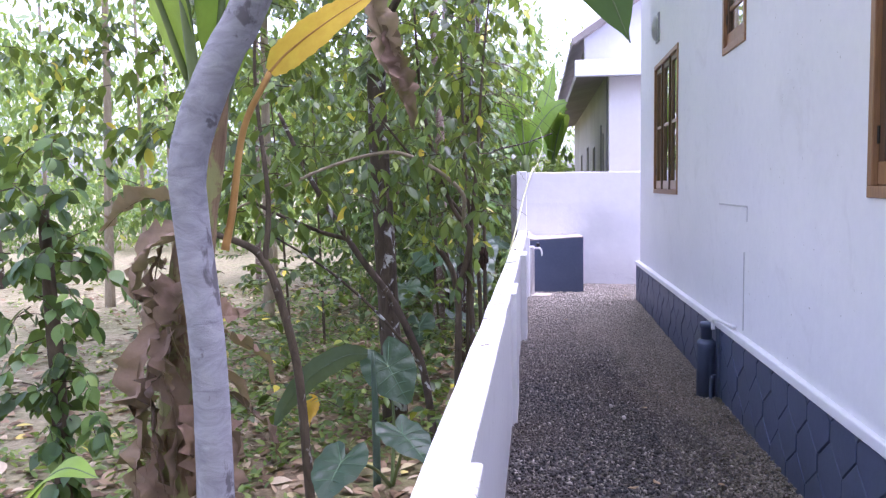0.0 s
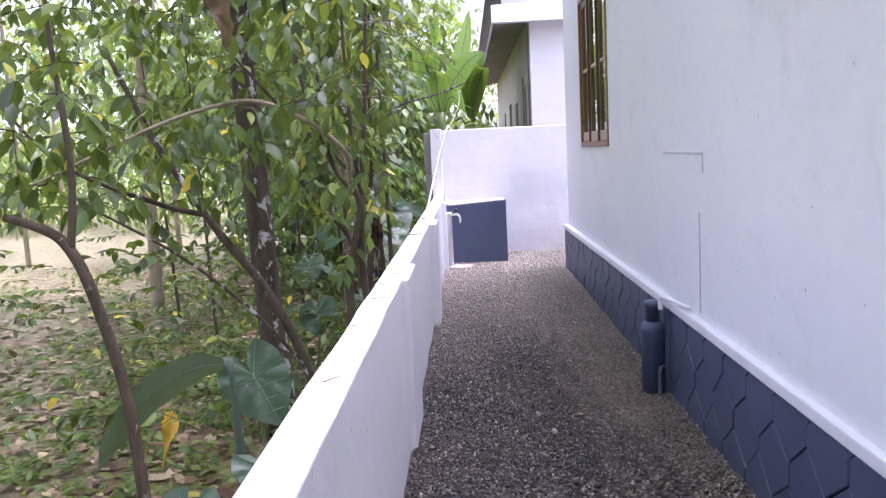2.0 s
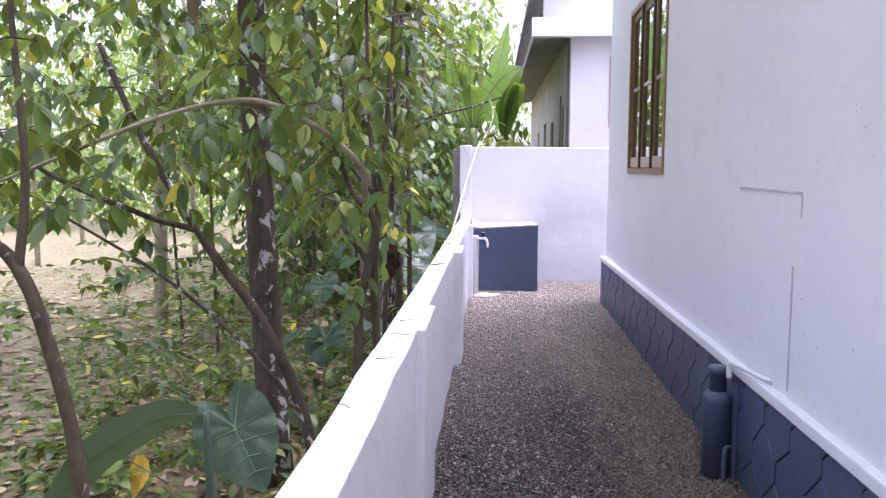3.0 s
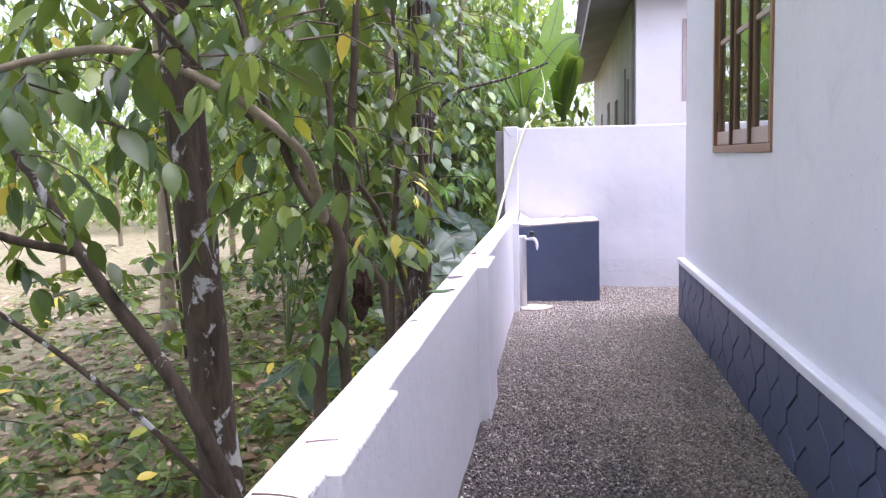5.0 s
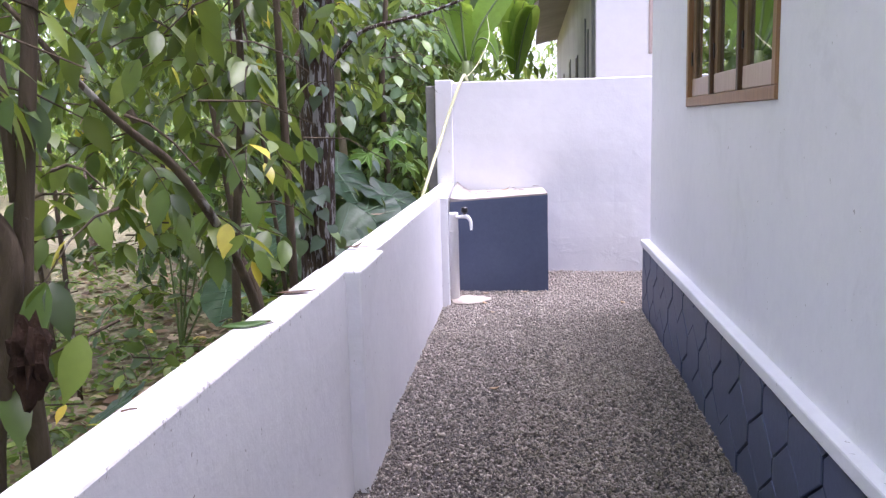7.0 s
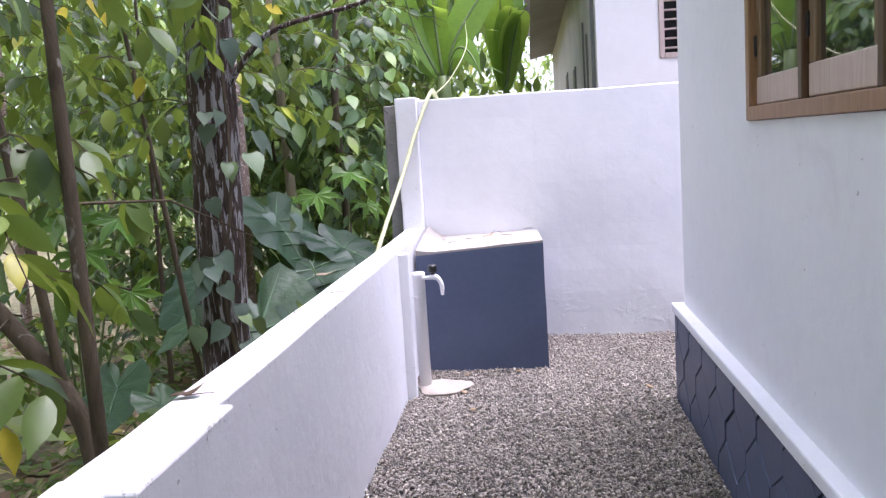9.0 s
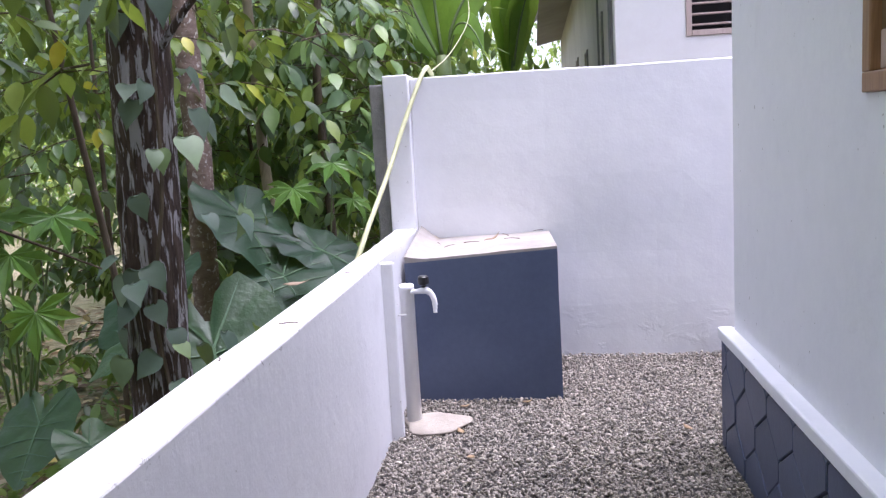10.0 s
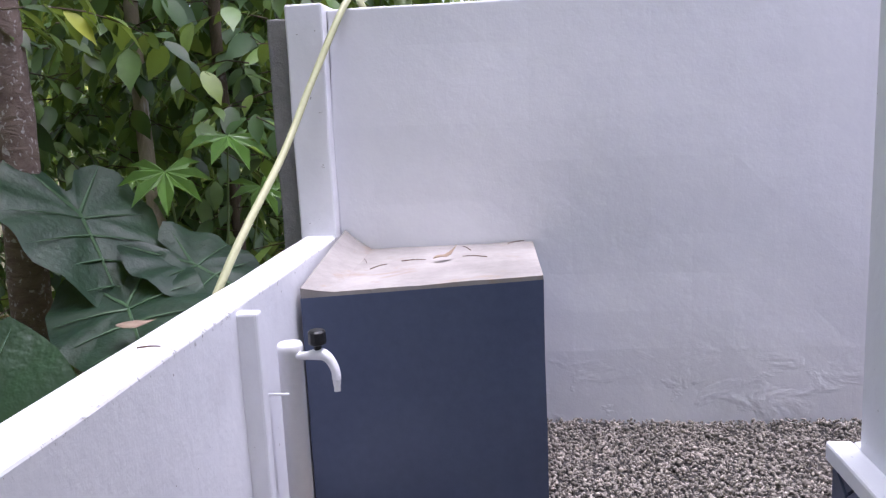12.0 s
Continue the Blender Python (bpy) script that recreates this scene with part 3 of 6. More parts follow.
house_wall()
boxed("roof_slab", WHITE, None, (HX + 0.002, 9.0, -6.0, HY - 0.002, 4.202, 4.32))
structure(bpy.data.objects["roof_slab"], "flat white concrete roof slab of the house", "roof")
# unseen overhang added to cut the skylight over the path
structure(boxed("eave_slab", WHITE, None, (HX - 0.45, HX + 0.001, -6.0, 10.6, 4.21, 4.31), 0.01), "added eave slab above the view, shading the path", "eave")
# inner wall and floor coloured black in place of indoor shade
boxed("wall_house_inner", UNLIT_ROOM, None, (HX + 1.6, HX + 1.7, -6.0, HY - 0.25, 0.5, 4.2))
structure(bpy.data.objects["wall_house_inner"], "inner wall behind the house windows, blackened as an unlit room", "wall")
boxed("floor_house", UNLIT_ROOM, None, (HX + 0.2, 8.9, -6.0, HY - 0.21, 0.40, 0.52))
structure(bpy.data.objects["floor_house"], "floor inside the house, blackened as an unlit room", "floor")
structure(rough_box("plinth_ledge", WHITE, (1.445, HX + 0.002, -6.0, 11.53, 0.508, 0.562), amp=0.003, cuts=0.4), "white-painted ledge projecting over the blue plinth", "ledge")
structure(rough_box("plinth_ledge_back", WHITE, (HX + 0.004, 9.0, HY - 0.02, 11.528, 0.508, 0.561), amp=0.003, cuts=0.4), "white-painted ledge along the back of the house", "ledge")
plinth = new("plinth", None)
structure(plinth, "slate-blue painted plinth scored into six-sided stones", "plinth")
bm = bmesh.new()
box(bm, 1.466, HX + 0.2, -6.0, 11.505, -0.1, 0.508)
part("backing", bm, BLUE_GROOVE, plinth)
bm = bmesh.new()
box(bm, HX + 0.2, 9.0, 11.3, 11.505, -0.1, 0.508)
part("backing", bm, BLUE_GROOVE, plinth)


def cut_poly(poly, a, b, c):
    """The part of a polygon on the side a*u + b*v <= c."""
    out = []
    for i, p in enumerate(poly):
        q = poly[(i + 1) % len(poly)]
        dp, dq = a * p[0] + b * p[1] - c, a * q[0] + b * q[1] - c
        if dp <= 0:
            out.append(p)
        if (dp < 0 < dq) or (dq < 0 < dp):
            t = dp / (dp - dq)
            out.append((p[0] + (q[0] - p[0]) * t, p[1] + (q[1] - p[1]) * t))
    return out


def plinth_stones(u0, u1, place, seed):
    """Six-sided stones between two heights: cells around slightly uneven seeds."""
    rng = np.random.default_rng(seed)
    W, Hh = 0.31, 0.20
    seeds = []
    for r in range(-1, 4):
        for k in range(int((u1 - u0) / W) + 3):
            seeds.append((u0 + 0.06 + (k - 1 + 0.5 * (r % 2)) * W + rng.normal(0, 0.009), 0.03 + r * Hh + rng.normal(0, 0.007)))
    for s in seeds:
        poly = [(u0, -0.05), (u1, -0.05), (u1, 0.504), (u0, 0.504)]
        for o in seeds:
            if o is s or abs(o[0] - s[0]) > 0.6 or abs(o[1] - s[1]) > 0.6:
                continue
            a, b = o[0] - s[0], o[1] - s[1]
            n = math.hypot(a, b)
            poly = cut_poly(poly, a / n, b / n, (a * (o[0] + s[0]) + b * (o[1] + s[1])) / 2 / n - 0.0035)
            if len(poly) < 3:
                break
        if len(poly) < 3:
            continue
        cx, cy = sum(p[0] for p in poly) / len(poly), sum(p[1] for p in poly) / len(poly)
        if max(p[0] for p in poly) - min(p[0] for p in poly) < 0.03:
            continue
        bm = bmesh.new()
        d = rng.uniform(0.006, 0.012)
        rings = []
        for depth, shrink in ((-0.004, 0.0), (d - 0.003, 0.0), (d, 0.03)):
            rings.append([bm.verts.new(place(p[0] + (cx - p[0]) * shrink, p[1] + (cy - p[1]) * shrink, depth)) for p in poly])
        for a, b in zip(rings[:-1], rings[1:]):
            for i in range(len(poly)):
                j = (i + 1) % len(poly)
                bm.faces.new((a[i], a[j], b[j], b[i]))
        bm.faces.new(rings[-1])
        bmesh.ops.recalc_face_normals(bm, faces=bm.faces[:])
        part("stone", bm, BLUE, plinth)


def settle_plinth(ob):
    """The plinth line drifts outward and sinks a little towards the back of the house."""
    for v in ob.data.vertices:
        k = min(1.0, max(0.0, (v.co.y - 5.0) / 6.5))
        if v.co.x < HX - 0.01:
            v.co.x += 0.034 * k
        if v.co.z > 0.0:
            v.co.z *= 1 - 0.10 * k


for nm in ("plinth_ledge", "plinth_ledge_back"):
    settle_plinth(bpy.data.objects[nm])
for ob in plinth.children:
    settle_plinth(ob)


# ---- windows ----
def window(name, y0, y1, z0, z1, shutters, label, deep=0.10, rail_mat=None):
    """A timber window in the house wall (which faces -x), with shutters of glass in wide frames."""
    w = new(name)
    w.location = (HX, (y0 + y1) / 2, z0)
    structure(w, label, "window")

    def add(pname, mat, dims, bev=0.004, parent=w, plabel=""):
        o = boxed(pname, mat, None, dims, bev, plabel)
        if parent is w:
            return keep_at(o, w)
        o.parent = parent
        o.matrix_parent_inverse = Matrix.Translation(-Vector(w.location))
        return o

    f = 0.050
    x0, x1 = HX - 0.012, HX + deep
    fr = add("window_frame", TEAK, (x0, x1, y0 + 0.002, y1 - 0.002, z0 + 0.002, z0 + f))
    add("frame_head", TEAK, (x0, x1, y0 + 0.002, y1 - 0.002, z1 - f, z1 - 0.002))
    add("frame_post", TEAK, (x0, x1, y0 + 0.002, y0 + f, z0 + f, z1 - f))
    add("frame_post", TEAK, (x0, x1, y1 - f, y1 - 0.002, z0 + f, z1 - f))
    n = shutters
    span = (y1 - y0 - 2 * f - 0.04 * (n - 1)) / n
    for i in range(n):
        a = y0 + f + i * (span + 0.04)
        b = a + span
        if i:
            add("mullion", TEAK_DARK, (HX - 0.006, x1, a - 0.038, a - 0.002, z0 + f, z1 - f))
        bm = bmesh.new()
        s, xs0, xs1 = 0.058, HX + 0.012, HX + 0.048
        za, zb = z0 + f + 0.004, z1 - f - 0.004
        a2, b2 = a + 0.003, b - 0.003
        for dims in ((xs0, xs1, a2, a2 + s, za + 0.091, zb), (xs0, xs1, b2 - s, b2, za + 0.091, zb), (xs0, xs1, a2 + s, b2 - s, zb - s, zb)):
            box(bm, *dims, 0.004)
        sh = keep_at(part("shutter", bm, TEAK_MID if rail_mat is None else TEAK_DARK, None, "varnished shutter frame"), w)
        rail = boxed("bottom_rail", rail_mat or TEAK_PALE, None, (xs0 - 0.001, xs1, a2, b2, za, za + 0.09), 0.004, "pale sanded bottom rail")
        keep_at(rail, w)
        mid = boxed("glazing_bar", rail_mat or TEAK_PALE, None, (xs0 + 0.004, xs1 - 0.004, a2 + s, b2 - s, za + (zb - za) * 0.5, za + (zb - za) * 0.5 + 0.03), 0.003)
        keep_at(mid, w)
        pane = boxed("pane", GLASS, None, (xs0 + 0.014, xs0 + 0.020, a2 + s - 0.004, b2 - s + 0.004, za + 0.086, zb - s + 0.004))
        keep_at(pane, w)
        hinge = boxed("hinge", BLACK, None, (xs0 - 0.006, xs0 + 0.002, b2 - 0.012, b2 + 0.004, za + 0.16, za + 0.23), 0.001, "dark steel hinge")
        keep_at(hinge, w)
    return w


window("window_1", 8.383, 10.066, 1.438, 2.905, 3, "three-panel teak window with dark glass and pale bottom rails")
window("window_2", 2.07, 3.652, 1.482, 2.90, 3, "three-panel dark teak window with a tan outer frame", rail_mat=TEAK)
window("window_3", 5.715, 6.385, 2.46, 3.05, 1, "small high teak window with one pane", rail_mat=TEAK)


# ---- tank, tap and pipes ----
def tank():
    t = thing("water_tank", (0.42, 12.5, 0.0), "slate-blue painted masonry tank with a bare cement top", "tank")
    x0, x1, y0, y1 = 0.016, 0.815, 12.13, 12.838
    bm = bmesh.new()
    ring = lambda z0, z1, e: [bm.verts.new(v) for v in ((x0 - e, y0 - e, z0), (x1 + e, y0 - e, z1), (x1 - 0.03 + e, y1, z1 - 0.008), (x0 - e, y1, z0))]
    a, b = ring(-0.1, -0.1, 0), ring(0.744, 0.790, 0)
    for i in range(4):
        bm.faces.new((a[i], a[(i + 1) % 4], b[(i + 1) % 4], b[i]))
    bmesh.ops.subdivide_edges(bm, edges=bm.edges[:], cuts=6, use_grid_fill=True)
    for v in bm.verts:
        v.co += Vector((noise.noise(v.co * 4), noise.noise(v.co * 4 + Vector((5, 0, 0))), 0)) * 0.003
    keep_at(part("body", bm, BLUE), t)
    bm = bmesh.new()
    n, m = 14, 10
    g = []
    for j in range(m + 1):
        row = []
        for i in range(n + 1):
            u, v = i / n, j / m
            z = 0.748 + 0.046 * u + 0.022 * (1 - u) * v - 0.008 * u * v + 0.004 * noise.noise(Vector((u * 5, v * 5, 2)))
            if u < 0.12:
                z += 0.085 * (0.12 - u) / 0.12 * (0.25 + 0.75 * v)
            row.append(bm.verts.new((x0 + 0.001 + (x1 - x0 - 0.002 - 0.03 * v) * u, y0 + 0.001 + (y1 - y0 - 0.002) * v, z + 0.004)))
        g.append(row)
    for j in range(m):
        for i in range(n):
            bm.faces.new((g[j][i], g[j][i + 1], g[j + 1][i + 1], g[j + 1][i]))
    under = bm.verts[:]
    ext = bmesh.ops.extrude_face_region(bm, geom=bm.faces[:])
    for v in [v for v in ext["geom"] if isinstance(v, bmesh.types.BMVert)]:
        v.co.z += 0.006
    for v in under:
        v.co.z = 0.72
    bmesh.ops.recalc_face_normals(bm, faces=bm.faces[:])
    keep_at(part("top", bm, TANK_TOP, None, "bare pale cement top, stained"), t)
    return t


tank()


def lathe(profile, sides=20):
    bm = bmesh.new()
    rings = [[bm.verts.new((r * math.cos(2 * math.pi * k / sides), r * math.sin(2 * math.pi * k / sides), z)) for k in range(sides)] for r, z in profile]
    for a, b in zip(rings[:-1], rings[1:]):
        for k in range(sides):
            bm.faces.new((a[k], a[(k + 1) % sides], b[(k + 1) % sides], b[k]))
    bm.faces.new(list(reversed(rings[0])))
    bm.faces.new(rings[-1])
    return bm


def standpipe():
    t = thing("standpipe_tap", (0.078, 11.78, 0.0), "white plastic standpipe with a small tap and black knob", "tap")
    part("pipe", lathe([(0.036, -0.05), (0.036, 0.668), (0.0375, 0.67), (0.0375, 0.69), (0.033, 0.697)]), PVC, t, smooth=True)
    bm = tube_bm([(0.0, -0.014, 0.662, 0.011), (0.05, -0.02, 0.664, 0.012), (0.085, -0.022, 0.668, 0.017), (0.106, -0.024, 0.666, 0.0165), (0.125, -0.026, 0.648, 0.014), (0.136, -0.027, 0.622, 0.013), (0.138, -0.027, 0.600, 0.0125)], 12)
    tap = part("tap_body", bm, PVC, t, smooth=True)
    nz = part("nozzle", lathe([(0.0095, 0.0), (0.0095, 0.018), (0.0115, 0.020), (0.0115, 0.034), (0.0135, 0.036), (0.0135, 0.048)], 14), PVC, tap, "stepped white hose nozzle", smooth=False)
    nz.location = (0.138, -0.027, 0.560)
    k = part("knob", lathe([(0.010, 0.0), (0.012, 0.018), (0.025, 0.024), (0.027, 0.03), (0.026, 0.058), (0.020, 0.064)], 12), BLACK, tap, "black ribbed plastic knob")
    k.location = (0.088, -0.022, 0.676)
    cl = bmesh.new()
    box(cl, -0.075, 0.0, -0.040, -0.034, 0.55, 0.558, 0.002)
    part("clamp", cl, PVC, t, "thin pale wall clip")
    return t


standpipe()
bm = bmesh.new()
bmesh.ops.create_uvsphere(bm, u_segments=22, v_segments=10, radius=1.0)
for v in bm.verts:
    a = math.atan2(v.co.y, v.co.x)
    f = 1 + 0.10 * math.sin(3 * a + 0.6) + 0.06 * math.sin(5 * a)
    v.co = Vector((0.185 + v.co.x * 0.165 * f, 11.76 + v.co.y * 0.15 * f, v.co.z * 0.022 + 0.004 + 0.004 * noise.noise(v.co * 4)))
tagged(part("cement_pad", bm, CEMENT, smooth=True), "rough pale cement pad round the standpipe's foot", "pad")


def drain_pipe():
    t = thing("drain_pipe", (1.375, 6.27, 0.0), "slate-blue painted drain pipe stub with a narrower cap", "pipe")
    part("pipe", lathe([(0.066, -0.05), (0.066, 0.36), (0.068, 0.365), (0.068, 0.40), (0.048, 0.418), (0.047, 0.42)]), BLUE, t, smooth=True)
    part("cap", lathe([(0.040, 0.415), (0.041, 0.50), (0.047, 0.502), (0.048, 0.53), (0.043, 0.542)]), BLUE, t, smooth=True)
    bm = tube_bm([(0.085, -0.02, -0.05, 0.024), (0.085, -0.02, 0.3, 0.024), (0.085, -0.02, 0.50, 0.024)], 10, 3)
    part("side_pipe", bm, BLUE, t, "thin blue pipe beside the drain")
    bm = tube_bm([(0.02, -0.085, -0.04, 0.012), (0.02, -0.085, 0.14, 0.012), (0.05, -0.06, 0.16, 0.012)], 8, 3)
    part("bracket", bm, BLUE, t)
    return t


drain_pipe()
t = thing("wall_conduit", (HX, 5.65, 0.6), "thin plastered-over conduit lines with bare grey edges", "conduit")
for nm, dims in (("run", (HX - 0.006, HX + 0.01, 5.613, 6.45, 1.391, 1.403)), ("drop", (HX - 0.006, HX + 0.01, 5.607, 5.613, 1.30, 1.391)), ("riser", (HX - 0.006, HX + 0.01, 5.672, 5.680, 0.585, 1.10))):
    keep_at(boxed(nm, PATCH, None, dims, 0.002), t)
keep_at(part("elbow", tube_bm([(1.452, 6.20, 0.50, 0.013), (1.452, 6.20, 0.568, 0.013), (1.466, 6.14, 0.580, 0.012), (1.50, 5.98, 0.578, 0.011), (1.53, 5.86, 0.574, 0.011)], 10), WHITE, None, "white pipe elbow on the ledge", True), t)

lamp = thing("wall_lamp", (HX, 9.80, 3.30), "white oval bulkhead lamp, unlit, on the house wall", "lamp")
bm = bmesh.new()
bmesh.ops.create_uvsphere(bm, u_segments=18, v_segments=10, radius=1.0)
for v in bm.verts:
    v.co = Vector((-abs(v.co.x) * 0.07 - 0.012, v.co.y * 0.10, v.co.z * 0.15))
part("diffuser", bm, PVC, lamp, smooth=True)
part("base", box(bmesh.new(), -0.02, 0.004, -0.11, 0.11, -0.16, 0.16, 0.008), STEEL, lamp)


# the house stands half a degree askew of the boundary wall
ASKEW = Matrix.Translation((HX, HY, 0)) @ Matrix.Rotation(radians(-0.487), 4, "Z") @ Matrix.Translation((-HX, -HY, 0))
bpy.context.view_layer.update()
for nm in ("wall_house", "roof_slab", "eave_slab", "wall_house_inner", "floor_house", "window_1", "window_2", "window_3", "wall_conduit", "wall_lamp"):
    ob = bpy.data.objects[nm]
    ob.matrix_world = ASKEW @ ob.matrix_world


def hose():
    t = thing("garden_hose", (-0.2, 11.8, -0.6), "pale yellow-green pipe leaning over the tall wall", "pipe")
    pts = [(-0.52, 11.15, -0.62, 0.0135), (-0.33, 11.58, 0.25, 0.0135), (-0.172, 11.93, 0.84, 0.0135), (-0.088, 12.40, 1.205, 0.0135), (-0.018, 12.62, 1.47, 0.0135), (0.083, 12.84, 1.772, 0.0135), (0.11, 12.97, 1.785, 0.0135), (0.14, 13.03, 1.62, 0.0135), (0.15, 13.05, 1.2, 0.0135)]
    keep_at(part("pipe", tube_bm(pts, 12, 8), HOSE, None, smooth=True), t)
    keep_at(part("cord", tube_bm([(0.10, 13.0, 1.78, 0.0045), (0.18, 13.6, 1.95, 0.004), (0.26, 14.3, 2.25, 0.0035), (0.2, 15.2, 2.6, 0.003)], 6, 6), HOSE, None, "thin stiff pale cane"), t)


hose()


# ---- the neighbouring house beyond the end wall ----
def neighbour():
    x0, y0, y1 = 1.46, 15.4, 29.0
    h = thing("neighbour_house", (x0 + 3, y0, 0.0), "white-fronted house with a grey side wall and deep eaves", "house")
    P = lambda name, mat, dims, bev=0.0, label="": keep_at(boxed(name, mat, None, dims, bev, label), h)
    bm = bmesh.new()
    for d in ((x0, 2.06, y0, y0 + 0.2, -0.1, 3.62), (2.06, 2.72, y0, y0 + 0.2, -0.1, 2.12), (2.06, 2.72, y0, y0 + 0.2, 3.2, 3.62), (2.72, 9.5, y0, y0 + 0.2, -0.1, 3.62)):
        box(bm, *d)
    keep_at(part("front_wall", bm, CREAM, None, "white-painted front wall"), h)
    bm = bmesh.new()
    ys = [y0 + 0.202]
    openings = ((16.6, 17.0, 1.2, 2.55), (17.15, 17.5, 1.2, 2.75), (19.0, 19.8, 0.3, 2.4), (21.3, 22.2, 1.2, 2.5), (24.2, 25.0, 0.3, 2.4))
    for a, b, za, zb in openings:
        box(bm, x0, x0 + 0.2, ys[-1], a, -0.1, 3.62)
        box(bm, x0, x0 + 0.2, a, b, -0.1, za)
        box(bm, x0, x0 + 0.2, a, b, zb, 3.62)
        ys.append(b)
    box(bm, x0, x0 + 0.2, ys[-1], y1, -0.1, 3.62)
    keep_at(part("side_wall", bm, GREY_WALL, None, "brown-grey side wall"), h)
    for a, b, za, zb in openings:
        P("shutter", TEAK_DARK, (x0 + 0.05, x0 + 0.09, a + 0.004, b - 0.004, za + 0.004, zb - 0.004), 0.004, "dark closed shutter")
        P("window_frame", BLOCK, (x0 - 0.02, x0 + 0.049, a + 0.002, a + 0.05, za + 0.002, zb - 0.002), 0.003)
    P("corner_board", BLOCK, (x0 - 0.03, x0 - 0.002, y0 + 0.21, y0 + 0.36, -0.1, 3.60), 0.004, "grey downpipe board at the corner")
    P("back_wall", GREY_WALL, (x0, 9.5, y1, y1 + 0.2, -0.1, 3.62))
    # louvred window in the front wall
    P("window_frame", TEAK_PALE, (2.062, 2.11, y0 - 0.015, y0 + 0.1, 2.122, 3.198), 0.004)
    P("window_frame", TEAK_PALE, (2.67, 2.718, y0 - 0.015, y0 + 0.1, 2.122, 3.198), 0.004)
    P("window_sill", TEAK_PALE, (2.112, 2.668, y0 - 0.02, y0 + 0.1, 2.122, 2.17), 0.004)
    # black sheet stands in for the shade behind the slats
    P("window_back", UNLIT_ROOM, (2.112, 2.668, y0 + 0.09, y0 + 0.11, 2.172, 3.198))
    for k in range(11):
        P("slat", TEAK_PALE, (2.112, 2.668, y0 + 0.01, y0 + 0.06, 2.21 + 0.09 * k, 2.225 + 0.09 * k), 0.002)
    # eaves slab over the side, sloping down, and sunshade over the front
    bm = bmesh.new()
    prof = [(x0 + 0.2, 3.63), (x0 + 0.2, 3.76), (0.86, 3.60), (0.86, 3.46)]
    a = [bm.verts.new((px, y0 - 0.25, pz)) for px, pz in prof]
    b = [bm.verts.new((px, y1, pz)) for px, pz in prof]
    for i in range(4):
        bm.faces.new((a[i], b[i], b[(i + 1) % 4], a[(i + 1) % 4]))
    bm.faces.new(list(reversed(a)))
    bm.faces.new(b)
    bmesh.ops.recalc_face_normals(bm, faces=bm.faces[:])
    keep_at(part("eave", bm, SOFFIT, None, "dark brown-grey eaves slab"), h)
    P("fascia", WHITE, (0.83, 9.6, y0 - 0.42, y0 - 0.252, 3.46, 3.74), 0.006, "white fascia over the front")
    P("sunshade", WHITE, (x0 + 0.2, 9.5, y0 - 0.25, y0 + 0.2, 3.63, 3.72), 0.004)
    # upper storey with a pitched roof
    bm = bmesh.new()
    box(bm, 1.02, 9.4, y0 + 0.0, y0 + 0.2, 3.74, 4.5)
    keep_at(part("upper_wall", bm, WHITE, None, "white upper wall"), h)
    bm = bmesh.new()
    prof = [(0.78, 4.02), (0.78, 4.14), (5.4, 7.2), (5.4, 7.05)]
    a = [bm.verts.new((px, y0 - 0.3, pz)) for px, pz in prof]
    b = [bm.verts.new((px, y1, pz)) for px, pz in prof]
    for i in range(4):
        bm.faces.new((a[i], b[i], b[(i + 1) % 4], a[(i + 1) % 4]))
    bm.faces.new(list(reversed(a)))
    bm.faces.new(b)
    bmesh.ops.recalc_face_normals(bm, faces=bm.faces[:])
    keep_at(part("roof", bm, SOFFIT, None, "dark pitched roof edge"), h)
    bm = bmesh.new()
    v = [bm.verts.new(p) for p in ((1.02, y0, 4.5), (9.4, y0, 4.5), (9.4, y0, 6.8), (5.4, y0, 7.0), (1.60, y0, 4.5))]
    f = bm.faces.new((v[0], v[1], v[2], v[3]))
    ext = bmesh.ops.extrude_face_region(bm, geom=[f])
    for q in [q for q in ext["geom"] if isinstance(q, bmesh.types.BMVert)]:
        q.co.y += 0.2
    keep_at(part("gable", bm, WHITE, None, "white gable"), h)
    P("side_upper", GREY_WALL, (1.05, 1.2, y0 + 0.2, y1, 3.77, 4.1))


neighbour()


# ---- trees ----
def tree(name, stems, mat, label, category="tree", sides=14, rough=0.06, other=None):
    b = stems[0][0]
    t = thing(name, (b[0], b[1], b[2]), label, category)
    for i, s in enumerate(stems):
        keep_at(part("trunk" if i == 0 else "limb", tube_bm(s, sides if i == 0 else 9, 7, rough, i + len(label)), (other or {}).get(i, mat), None, smooth=True), t)
    return t


